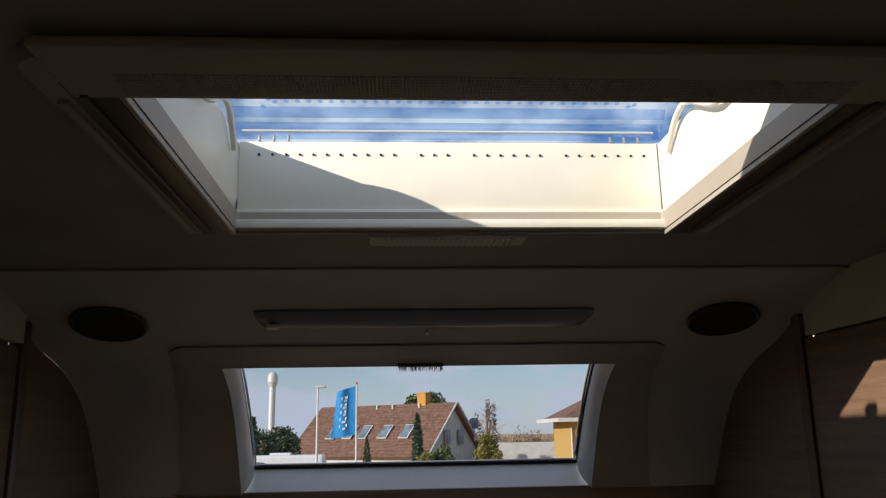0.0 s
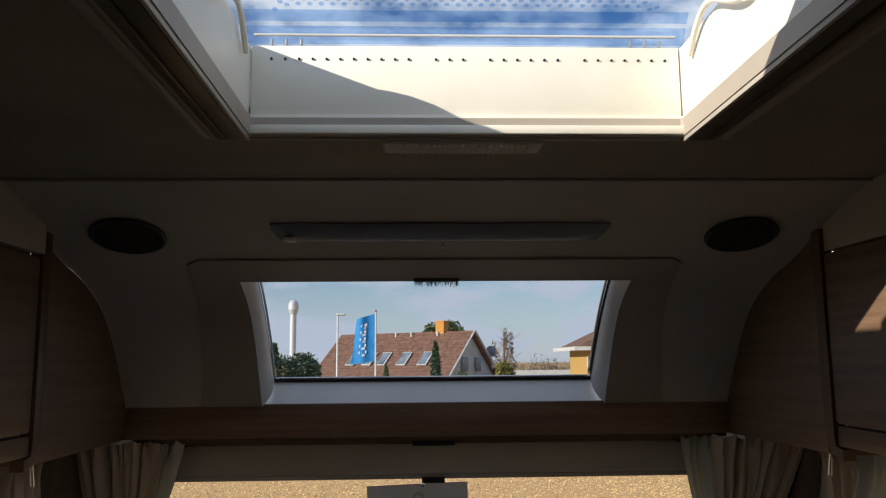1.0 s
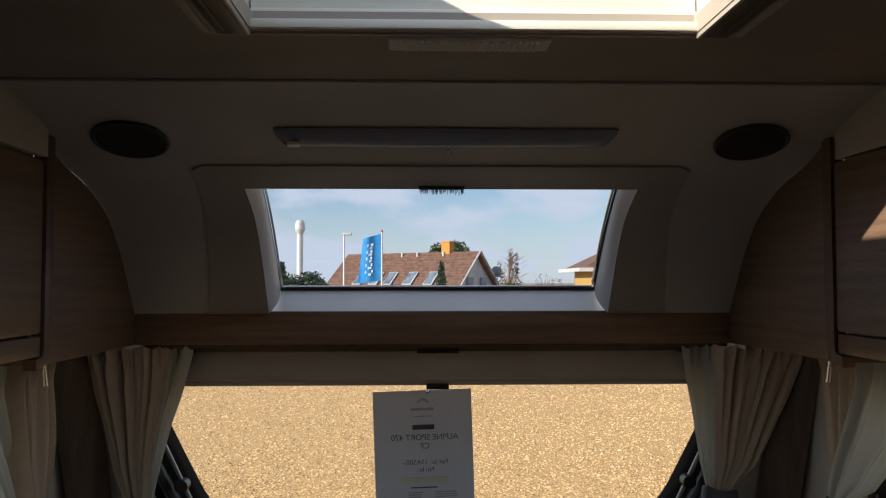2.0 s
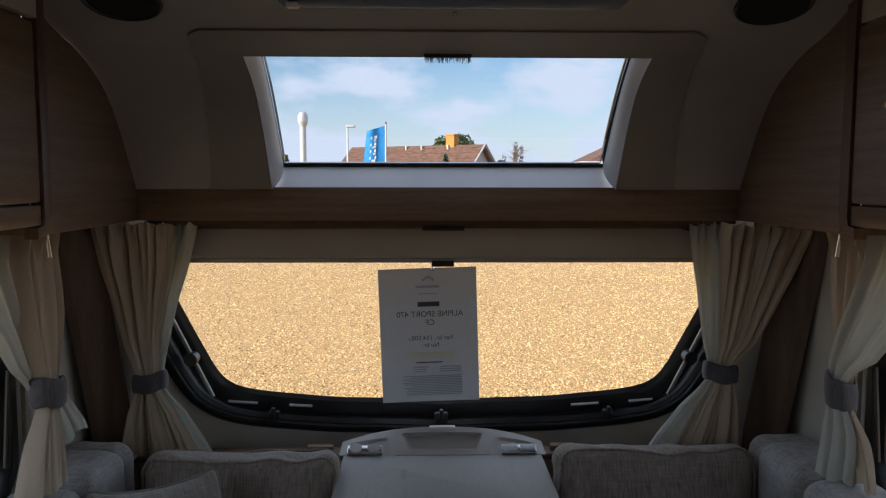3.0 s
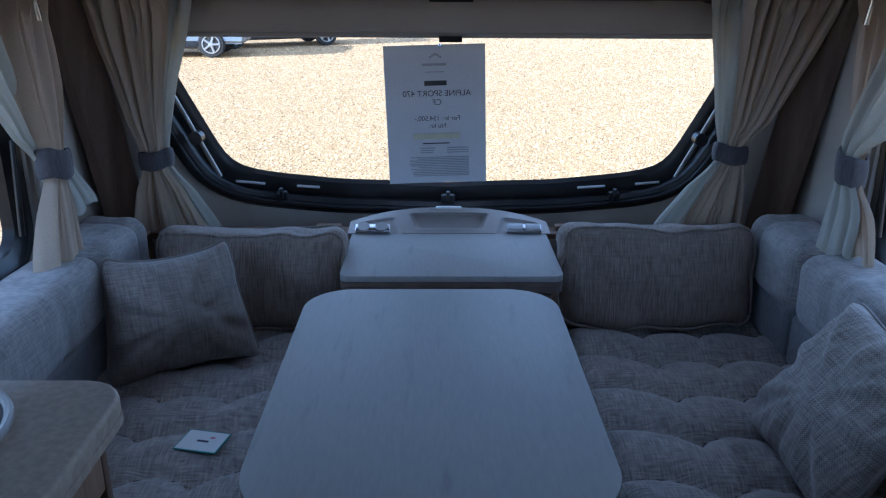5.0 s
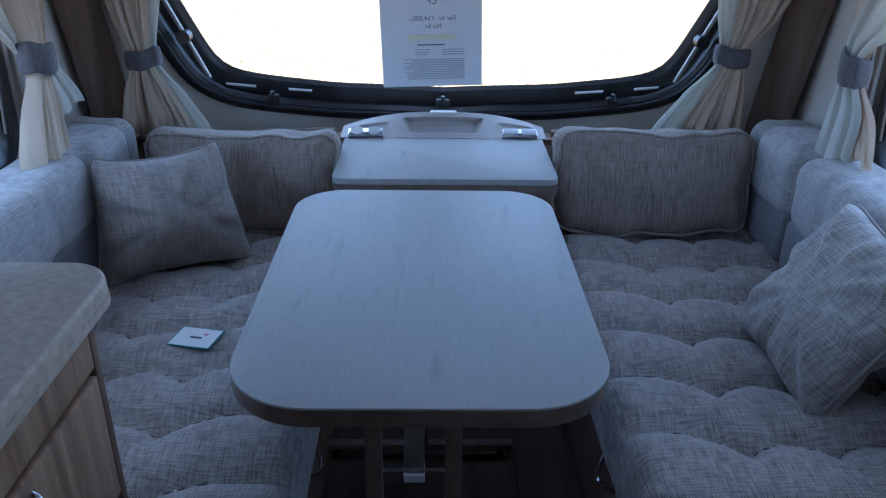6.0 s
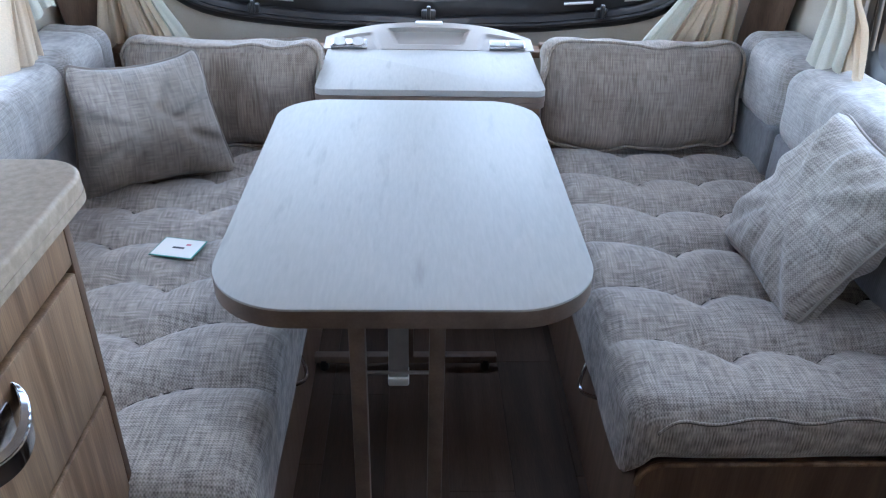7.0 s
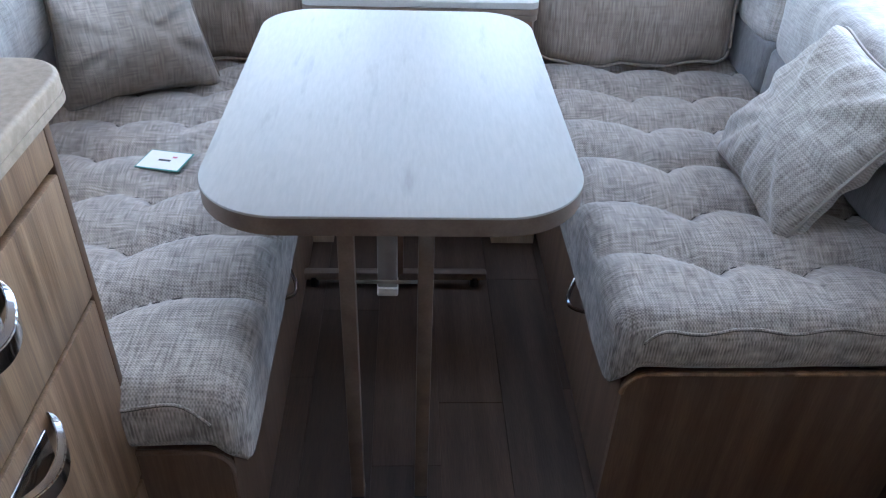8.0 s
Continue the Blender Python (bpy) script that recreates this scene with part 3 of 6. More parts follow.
def front_wall():
    hole = window_edge(0.095)
    outer = []
    for x, z in hole:
        d = Vector((x, z - 1.0))
        k = min(1.06 / max(abs(d.x), 1e-6), (0.45 if d.y > 0 else 1.05) / max(abs(d.y), 1e-6))
        outer.append((d.x * k, 1.0 + d.y * k))
    rows = []
    for s in (0, 0.1, 0.25, 0.5, 0.75, 1):
        rows.append([on_front(lerp(a[0], b[0], s), lerp(a[1], b[1], s)) for a, b in zip(hole, outer)])
    back = [[p + Vector((0, 0.035, 0)) for p in row] for row in rows]
    bm = ring(rows + back[::-1] + [rows[0]])
    bmesh.ops.remove_doubles(bm, verts=bm.verts, dist=1e-5)
    single("wall_front", bm, WALL, "cream lined front wall round the window", "wall", kind="structure")

    root = thing("window_2", "wide front window with thick black rubber surround", "window", (0, 2.5, 1.0), kind="structure")
    rows = []
    for g, off in ((-0.012, -0.012), (0.0, 0.002), (0.02, 0.006), (0.046, 0.004), (0.05, 0.022), (0.064, 0.034), (0.084, 0.034), (0.1, 0.022), (0.106, 0.002), (0.106, -0.02)):
        rows.append([on_front(x, z, off) for x, z in window_edge(g)])
    part("window_frame", ring(rows), BLACK, root)
    lip = [on_front(x, z, 0.036) for x, z in window_edge(0.074)]
    part("rubber_lip", tube(lip, 0.007, True, 8), BLACK, root, "shiny rounded black lip")
    bm = bmesh.new()
    rim = window_edge(-0.004)
    c = bm.verts.new(on_front(0, 1.03, -0.02))
    vs = [[bm.verts.new(on_front(lerp(0, x, f), lerp(1.03, z, f), -0.02)) for x, z in rim] for f in (0.4, 0.75, 1.0)]
    for k in range(len(rim)):
        j = (k + 1) % len(rim)
        bm.faces.new((c, vs[0][k], vs[0][j]))
        for a, b in zip(vs, vs[1:]):
            bm.faces.new((a[k], b[k], b[j], a[j]))
    ob = part("pane", bm, PANE, root)
    ob.visible_shadow = False
    # catches and stays
    for x in (-0.52, 0.0, 0.52):
        z = 0.682 + 0.05 * abs(x)
        p = on_front(x, z + 0.02, 0.04)
        w = 0.022 if x == 0 else 0.017
        body = part("catch", box(p.x - w, p.x + w, p.y - 0.018, p.y + 0.006, p.z - 0.016, p.z + 0.012, 0.005), BLACK, root)
        part("catch_lever", box(p.x - 0.006, p.x + 0.006, p.y - 0.034, p.y - 0.014, p.z - 0.012, p.z + 0.026, 0.003), BLACK, body)
    for sgn in (-1, 1):
        a, b = on_front(sgn * 0.80, 1.08, 0.038), on_front(sgn * 0.695, 0.80, 0.04)
        stay = part("window_stay", rod(a, b, 0.0065, 10), STEEL, root, "grey metal window stay")
        mid = a.lerp(b, 0.55)
        bm = rod(mid + Vector((0, -0.03, 0)), mid + Vector((0, 0.012, 0)), 0.02, 16)
        bmesh.ops.bevel(bm, geom=[e for e in bm.edges], offset=0.003, segments=2, affect="EDGES")
        part("knob", bm, BLACK, stay, "round black friction knob")
    # pale rods in place of the daylight and gravel showing through drain slots
    for x0, x1 in ((-0.66, -0.575), (-0.48, -0.41), (0.415, 0.50), (0.59, 0.66)):
        pts = [on_front(x, 0.716 + 0.13 * x * x, 0.012) for x in (x0, (x0 + x1) / 2, x1)]
        part("slot_light", tube(pts, 0.0045, False, 6), PALEMETAL, root, "pale rod standing in for daylight through a drain slot")
    # roller blind box
    root = thing("roller_blind", "cream roller blind cassette above the front window", "blind", (0, 2.42, 1.26))
    part("cassette", box(-0.80, 0.80, 2.37, 2.43, 1.228, 1.322, 0.012, 3), MOULD, root)
    part("bottom_bar", box(-0.79, 0.79, 2.385, 2.415, 1.214, 1.228, 0.003), GREYPLASTIC, root, "grey pull bar")
    part("pull_tab", box(-0.033, 0.033, 2.374, 2.386, 1.203, 1.220, 0.003), BLACK, root, "black pull tab")


def side_wall(sgn):
    y0, y1, z0, z1 = 0.95, 1.93, 0.72, 1.325
    n = 15
    hole = rounded(y0, y1, z0, z1, 0.10, n)
    cy, cz = (y0 + y1) / 2, (z0 + z1) / 2
    outer = []
    for y, z in hole:
        d = Vector((y - cy, z - cz))
        ky = (2.42 - cy) if d.x > 0 else (cy - 0.5)
        kz = (1.93 - cz) if d.y > 0 else (cz + 0.05)
        k = min(ky / max(abs(d.x), 1e-6), kz / max(abs(d.y), 1e-6))
        outer.append((cy + d.x * k, cz + d.y * k))
    # exact corners of the wall
    for corner in ((2.42, 1.93), (2.42, -0.05), (0.5, 1.93), (0.5, -0.05)):
        i = min(range(len(outer)), key=lambda q: math.hypot(outer[q][0] - corner[0], outer[q][1] - corner[1]))
        outer[i] = corner
    x = sgn * HALF
    a = [Vector((x, y, z)) for y, z in hole]
    b = [Vector((x, y, z)) for y, z in outer]
    c = [Vector((x + sgn * 0.035, y, z)) for y, z in outer]
    d = [Vector((x + sgn * 0.035, y, z)) for y, z in hole]
    bm = ring([a, b, c, d, a], len(hole))
    bmesh.ops.remove_doubles(bm, verts=bm.verts, dist=1e-5)
    name = "wall_left" if sgn < 0 else "wall_right"
    single(name, bm, WALL, "cream lined side wall with a window", "wall", kind="structure", smooth=False)
    bm = bmesh.new()
    xa, xb = sorted((x, x + sgn * 0.035))
    if sgn < 0:
        # unseen opening over the worktop, added to let fill light onto the right bench
        for ya, yb, za, zb in ((-2.3, -0.72, -0.05, 1.93), (-0.72, 0.34, -0.05, 1.04), (-0.72, 0.34, 1.36, 1.93), (0.34, 0.5, -0.05, 1.93)):
            box(xa, xb, ya, yb, za, zb, bm=bm)
        fill_window = thing("added_window", "unseen plain window added over the worktop to light the right bench", "window", (x, -0.19, 1.2), kind="structure")
        pane = bmesh.new()
        pane.faces.new([pane.verts.new((x - 0.018, q, r)) for q, r in ((-0.72, 1.04), (0.34, 1.04), (0.34, 1.36), (-0.72, 1.36))])
        ob = part("pane", pane, PANE, fill_window)
        ob.visible_shadow = False
        rim = [(x + 0.004, q, r) for q, r in ((-0.72, 1.04), (0.34, 1.04), (0.34, 1.36), (-0.72, 1.36))]
        part("window_frame", tube(rim, 0.016, True, 8), BLACK, fill_window)
    else:
        # unseen door window, added so light from the rear reaches the left curtains
        for ya, yb, za, zb in ((-2.3, -1.0, -0.05, 1.93), (-1.0, -0.42, -0.05, 0.95), (-1.0, -0.42, 1.68, 1.93), (-0.42, 0.5, -0.05, 1.93)):
            box(xa, xb, ya, yb, za, zb, bm=bm)
        door = thing("added_door_window", "unseen door window added behind the seats to light the left curtains", "door", (x, -0.71, 1.3), kind="structure")
        pane = bmesh.new()
        pane.faces.new([pane.verts.new((x + 0.018, q, r)) for q, r in ((-1.0, 0.95), (-0.42, 0.95), (-0.42, 1.68), (-1.0, 1.68))])
        ob = part("pane", pane, PANE, door)
        ob.visible_shadow = False
        rim = [(x - 0.004, q, r) for q, r in ((-1.0, 0.95), (-0.42, 0.95), (-0.42, 1.68), (-1.0, 1.68))]
        part("window_frame", tube(rim, 0.016, True, 8), BLACK, door)
    single(name + "_rear", bm, WALL, "cream lined side wall towards the rear", "wall", kind="structure", smooth=False)
    root = thing("window_3" if sgn < 0 else "window_4", "side window with black rubber surround and round corners", "window", (x, cy, cz), kind="structure")
    rows = []
    for g, off in ((-0.05, -0.02), (-0.045, 0.006), (-0.02, 0.014), (-0.012, 0.022), (0.012, 0.022), (0.02, 0.012), (0.022, 0.0), (0.0, -0.02)):
        rows.append([Vector((x - sgn * off, y, z)) for y, z in rounded(y0 - g, y1 + g, z0 - g, z1 + g, 0.10 + g, n)])
    part("window_frame", ring(rows, len(hole)), BLACK, root)
    bm = bmesh.new()
    bm.faces.new([bm.verts.new((x + sgn * 0.018, y, z)) for y, z in rounded(y0 + 0.04, y1 - 0.04, z0 + 0.04, z1 - 0.04, 0.06, n)])
    ob = part("pane", bm, PANE, root)
    ob.visible_shadow = False
    part("window_stay", rod((x - sgn * 0.03, y1 - 0.06, 0.80), (x - sgn * 0.03, y1 - 0.03, 1.02), 0.007), BLACK, root)
    part("blind_rail", box(x - sgn * 0.014, x, y1 + 0.03, y1 + 0.048, 0.72, 1.31, 0.002), GREYPLASTIC, root, "pale blind guide rail")
    part("blind_rail", box(x - sgn * 0.022, x, y1 + 0.054, y1 + 0.078, 0.72, 1.31, 0.002), WALL, root)
    # wood corner post
    bm = bmesh.new()
    ends = []
    for z in (0.5, 0.7, 0.9, 1.1, 1.345):
        yb = along([(0.5, 2.40), (0.7, 2.37), (1.345, 2.235)], z)
        xb = along([(0.5, 0.985), (0.7, 0.99), (1.345, 1.03)], z)
        w = 0.035
        ends.append([bm.verts.new((sgn * q, r, z)) for q, r in ((xb + 0.012, yb - 0.055), (xb - 0.008, yb - 0.04), (xb - 0.075, yb + 0.028), (xb - 0.068, yb + 0.05), (xb + 0.05, yb + 0.05))])
    for p, q in zip(ends, ends[1:]):
        for k in range(5):
            bm.faces.new((p[k], p[(k + 1) % 5], q[(k + 1) % 5], q[k]))
    bm.faces.new(ends[0]), bm.faces.new(ends[-1])
    bmesh.ops.recalc_face_normals(bm, faces=bm.faces)
    single("corner_trim", bm, WOODDARK, "brown wood corner post beside the front window", "trim", kind="structure", smooth=False)


def rooflight():
    root = thing("rooflight", "rectangular rooflight with white shaft and clear acrylic dome", "rooflight", (0.028, 0.97, CEILING_Z))
    x0, x1, y0, y1 = SKY_X0, SKY_X1, SKY_Y0, SKY_Y1
    z = CEILING_Z
    # flat frame on the ceiling, drawn inward at the sides
    outer = rounded(x0 - 0.075, x1 + 0.065, y0 - 0.075, y1 + 0.02, 0.03, 6)
    inner = rounded(x0 + 0.003, x1 - 0.003, y0 + 0.002, y1 - 0.003, 0.004, 6)
    mid = rounded(x0 - 0.03, x1 + 0.028, y0 - 0.06, y1 + 0.004, 0.012, 6)
    mid2 = rounded(x0 - 0.037, x1 + 0.035, y0 - 0.065, y1 + 0.008, 0.015, 6)
    up = [Vector((px, py, z + 0.02)) for px, py in outer]
    rows = [up] + [[Vector((px, py, q)) for px, py in o] for o, q in ((outer, z - 0.003), (rounded(x0 - 0.07, x1 + 0.06, y0 - 0.07, y1 + 0.017, 0.028, 6), z - 0.009), (mid2, z - 0.010), (mid2, z - 0.003), (mid, z - 0.003), (mid, z - 0.007), (inner, z - 0.007), (inner, z + 0.02))]
    part("frame", ring(rows, len(outer)), PANEL, root, "taupe plastic ceiling frame")
    part("blind_box", box(x0 - 0.045, x1 + 0.04, y0 - 0.10, y0 - 0.002, z - 0.014, z - 0.004, 0.004, 3), PANEL, root, "rolled fly screen and blind")
    bm = bmesh.new()
    for i in range(176):
        for j in range(8):
            px, py = x0 + 0.006 + 0.0036 * i, y0 - 0.052 + 0.0055 * j
            low = [bm.verts.new((px + a, py + b, z - 0.0152)) for a, b in ((0, 0), (0.0017, 0), (0.0017, 0.0026), (0, 0.0026))]
            high = [bm.verts.new((v.co.x, v.co.y, z - 0.0138)) for v in low]
            bm.faces.new(low[::-1])
            for q in range(4):
                bm.faces.new((low[q], low[(q + 1) % 4], high[(q + 1) % 4], high[q]))
    for sgn, xe in ((-1, x0), (1, x1)):
        xa, xb = sorted((xe + sgn * 0.046, xe + sgn * 0.006))
        rail = part("side_rail", box(xa, xb, y0 - 0.03, y1 + 0.002, z - 0.013, z - 0.004, 0.002), CHANNEL, root, "dark blind channel")
        xa, xb = sorted((xe + sgn * 0.036, xe + sgn * 0.029))
        part("groove_lip", box(xa, xb, y0 - 0.01, y1 - 0.02, z - 0.0165, z - 0.012, 0.001), CHANNEL, rail)
        xa, xb = sorted((xe + sgn * 0.005, xe - sgn * 0.001))
        part("inner_trim", box(xa, xb, y0 - 0.01, y1 + 0.002, z - 0.014, z - 0.004, 0.0015), GREYPLASTIC, root, "thin pale trim")
        xa, xb = sorted((xe + sgn * 0.064, xe + sgn * 0.053))
        part("outer_lip", box(xa, xb, y0 + 0.01, y1 - 0.005, z - 0.014, z - 0.004, 0.003), PANEL, root, "raised outer lip")
    tagged(part("fly_screen", bm, GREYPLASTIC, root, "fine screen mesh", smooth=False), kind="stuff")
    grip = part("grip", soft_box(-0.10, 0.145, y1 + 0.016, y1 + 0.075, z - 0.014, z - 0.001, 0.006, 0.02), GREYPLASTIC, root, "oval ribbed blind grip")
    bm = bmesh.new()
    for k in range(24):
        px = -0.075 + k * 0.0085
        box(px, px + 0.004, y1 + 0.024, y1 + 0.066, z - 0.0165, z - 0.013, bm=bm)
    part("ribs", bm, GREYPLASTIC, grip)
    # shaft walls with a stepped ledge
    top = z + 0.135
    part("ledge", box(x0 - 0.004, x1 + 0.004, y1 - 0.002, y1 + 0.016, z - 0.005, z + 0.026, 0.004), SHAFT, root, "cream stepped ledge")
    part("ledge", box(x0 - 0.004, x1 + 0.004, y1 - 0.010, y1 + 0.002, z - 0.006, z + 0.008, 0.003), SHAFT, root, "cream stepped ledge")
    part("shaft_wall", box(x0, x1, y1 + 0.004, y1 + 0.02, z + 0.02, top, 0.003), SHAFT, root)
    part("shaft_wall", box(x0 - 0.018, x0 - 0.002, y0, y1 + 0.02, z - 0.004, top, 0.003), SHAFT, root)
    part("shaft_wall", box(x1 + 0.002, x1 + 0.018, y0, y1 + 0.02, z - 0.004, top, 0.003), SHAFT, root)
    part("shaft_wall", box(x0, x1, y0 - 0.018, y0 - 0.002, z - 0.004, top, 0.003), SHAFT, root)
    for k in range(30):
        if k in (11, 15, 22):
            continue
        px = x0 + 0.03 + k * 0.0205
        hole = bmesh.new()
        bmesh.ops.create_cone(hole, cap_ends=True, segments=10, radius1=0.0023, radius2=0.0019, depth=0.003, matrix=Matrix.Translation((px, y1 + 0.0035, top - 0.022)) @ Euler((radians(90), 0, 0)).to_matrix().to_4x4())
        part("vent_hole", hole, BLACK, root)
    # curved inner supports at both sides
    for sgn, xe in ((-1, x0), (1, x1)):
        pts = []
        for k in range(17):
            f = k / 16
            pts.append((xe - sgn * (0.004 + 0.006 * math.sin(math.pi * f)), lerp(y0 + 0.14, y1 - 0.05, f), top - 0.004 - 0.03 * f - 0.03 * math.sin(math.tau * f)))
        part("support_arm", tube(pts, 0.0045, False, 10), SHAFT, root, "curved white lid support")
        px = xe - sgn * 0.035
        part("hinge", box(px - 0.014, px + 0.014, y0 + 0.16, y0 + 0.19, top - 0.012, top + 0.008, 0.004), SHAFT, root)

        for k in range(3):
            bx = xe - sgn * (0.03 + 0.022 * k)
            part("lug", box(bx - 0.0016, bx + 0.0016, y1 + 0.002, y1 + 0.008, top, top + 0.009, 0.0007), STEEL, root)
    # dome
    def dome(u, v):
        px, py = lerp(x0 - 0.03, x1 + 0.03, u), lerp(y0 - 0.03, y1 + 0.045, v)
        e = min(1.0, min(u, 1 - u) / 0.12) * min(1.0, min(v, 1 - v) / 0.16)
        return Vector((px, py, top + 0.012 + 0.075 * (e * (2 - e)) ** 0.8))
    ob = part("dome", sheet(dome, 40, 40), DOME, root, "clear blue-tinged acrylic dome")
    ob.visible_shadow = False
    rim = [Vector((px, py, top + 0.008)) for px, py in rounded(x0 - 0.03, x1 + 0.03, y0 - 0.03, y1 + 0.045, 0.03, 6)]
    part("dome_rim", tube(rim, 0.006, True, 8), PALEMETAL, root)
    part("cross_bar", rod((x0, y1 + 0.018, top + 0.022), (x1, y1 + 0.018, top + 0.022), 0.0022), PALEMETAL, root, "pale bar under the dome")
    # stepped blue bands along the acrylic's front edge, tinted for its striped reflections
    for v0, v1 in ((0.935, 0.957), (0.966, 0.992)):
        def band(a, b, v0=v0, v1=v1):
            q = dome(0.5, lerp(v0, v1, b)) - Vector((0, 0, 0.006))
            return Vector((lerp(x0 - 0.02, x1 + 0.02, a), q.y, q.z))
        rib = part("reflection_band", sheet(band, 40, 4, None, 0.003), BLUEACRYLIC, root, "blue acrylic band standing in for sky reflection in the dome")
        rib.visible_shadow = False
    bm = bmesh.new()
    for i in range(34):
        for j in range(2):
            u, v = 0.09 + 0.0245 * i + 0.012 * j, 0.925 - 0.012 * j
            q = dome(u, v)
            bmesh.ops.create_icosphere(bm, subdivisions=1, radius=0.0048, matrix=Matrix.Translation(q - Vector((0, 0, 0.004))) @ Matrix.Diagonal((1, 1.3, 0.35, 1)))
    drops = tagged(part("condensation", bm, BLUEACRYLIC, root, "rows of small drops inside the dome"), kind="stuff")
    drops.visible_shadow = False


def lockers(sgn):
    x = sgn * 0.822
    g = "overhead lockers"
    # end panel with the arch cut at its front
    pts = [(1.725, 1.352), (2.278, 1.345), (2.278, 1.43)] + [(arch(lerp(1.0, 0.16, k / 20)).y, arch(lerp(1.0, 0.16, k / 20)).z - 0.003) for k in range(21)] + [(1.725, 1.80)]
    pts = [p for i, p in enumerate(pts) if i < 3 or p[0] >= 1.72]
    bm = bmesh.new()
    f = bm.faces.new([bm.verts.new((x + sgn * 0.01, a, b)) for a, b in pts])
    thicken(bm, geom=[f], thickness=0.018)
    bmesh.ops.recalc_face_normals(bm, faces=bm.faces)
    root = thing("overhead_locker", "brown wood overhead locker end beside the front moulding", "locker", (x, 2.0, 1.5), g)
    part("end_panel", bm, OAK_Y, root, smooth=False)
    part("base_panel", box(x + sgn * 0.012, sgn * 1.04, 1.725, 2.28, 1.345, 1.36), OAK_Y, root, smooth=False)
    for y0, y1 in ((0.86, 1.688), (0.05, 0.855)):
        root = thing("overhead_locker", "brown wood overhead locker with flat door and dark edging", "locker", (x, (y0 + y1) / 2, 1.5), g)
        part("body", box(x + sgn * 0.016, sgn * 1.038, y0 + 0.002, y1, 1.372, 1.84), OAK_Y, root, smooth=False)
        outline = rounded(y0 + 0.003, y1 - 0.003, 1.414, 1.765, 0.01, 4)
        part("door", turned(prism(outline, x - 0.008, x + 0.008, 0.003), axis="Y"), OAK_Y, root, "wood-grain door")
        part("lower_rail", box(x - 0.008, x + 0.008, y0 + 0.003, y1 - 0.003, 1.368, 1.409, 0.003), OAK_Y, root)
        part("top_filler", box(x - 0.004, x + 0.014, y0, y1, 1.772, CEILING_Z), MOULD, root, "pale filler above the door")
        if y1 > 1.5:
            strip = [(y1 + 0.0, 1.82), (y1 + 0.034, 1.82), (y1 + 0.034, 1.40), (y1 + 0.026, 1.368), (y1 + 0.006, 1.348), (y1 - 0.03, 1.342), (y1 - 0.03, 1.364), (y1 - 0.006, 1.368), (y1, 1.385)]
            part("edge_strip", turned(prism(strip, x - 0.014, x + 0.014, 0.003), axis="Y"), TRIM, root, "dark brown rounded edging")
    # chrome spotlight under the locker
    root = thing("spotlight", "small chrome reading spotlight under the locker", "spotlight", (sgn * 0.888, 1.86, 1.345), "spotlights")
    part("stem", rod((sgn * 0.888, 1.86, 1.346), (sgn * 0.888, 1.86, 1.322), 0.004), CHROME, root)
    part("shade", rod((sgn * 0.888, 1.86, 1.325), (sgn * 0.886, 1.864, 1.286), 0.006, 16, 0.007), CHROME, root)


def rail():
    root = thing("front_shelf_rail", "brown wood rail below the inclined window", "rail", (0, 2.27, 1.4))
    part("board", box(-0.8315, 0.8315, 2.252, 2.272, 1.345, 1.436, 0.003), OAK_X, root)
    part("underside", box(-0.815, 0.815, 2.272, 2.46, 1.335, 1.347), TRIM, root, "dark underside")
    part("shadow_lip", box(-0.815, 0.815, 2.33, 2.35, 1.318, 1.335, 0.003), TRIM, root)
    part("tab", box(-0.06, 0.06, 2.325, 2.345, 1.312, 1.326, 0.003), BLACK, root, "black catch")


def moulding_fittings():
    for sgn in (-1, 1):
        s = arch_s(1.715)
        q, n = arch(s), arch_out(s)
        root = thing("speaker", "oval dark speaker grille set in the moulding", "speaker", (sgn * 0.652, q.y, q.z), "speakers")
        m = Matrix.Translation(Vector((sgn * 0.652, q.y, q.z))) @ n.to_track_quat("Z", "Y").to_matrix().to_4x4()
        bm = bmesh.new()
        bmesh.ops.create_cone(bm, cap_ends=True, segments=40, radius1=0.071, radius2=0.066, depth=0.016, matrix=m @ Matrix.Diagonal((1, 0.86, 1, 1)))
        part("grille", bm, MATTBLACK, root)
        pts = [m @ Vector((0.074 * math.cos(a * math.tau / 48), 0.064 * math.sin(a * math.tau / 48), -0.006)) for a in range(48)]
        part("rim", tube(pts, 0.005, True, 8), BLACK, root)
    root = thing("strip_light", "long flat ceiling light with bluish cover, switched off", "light", (0, 1.69, 1.82))
    def cover(u, v):
        yy = lerp(1.672, 1.732, v)
        s = arch_s(yy)
        q = arch(s) - arch_out(s) * (0.002 + 0.012 * (1 - abs(2 * v - 1) ** 3) * (1 - abs(2 * u - 1) ** 14))
        return Vector((lerp(-0.35, 0.358, u) * (1 - 0.05 * v * v), q.y, q.z))
    part("cover", sheet(cover, 40, 10, None, 0.004), LAMPGLASS, root)
    s = arch_s(1.70)
    q = arch(s) - arch_out(s) * 0.02
    part("switch", box(-0.325, -0.30, q.y - 0.012, q.y + 0.012, q.z - 0.008, q.z + 0.002, 0.003), WHITE, root)
    part("screw", box(0.004, 0.012, q.y + 0.02, q.y + 0.028, q.z - 0.02, q.z - 0.008, 0.002), CHROME, root)


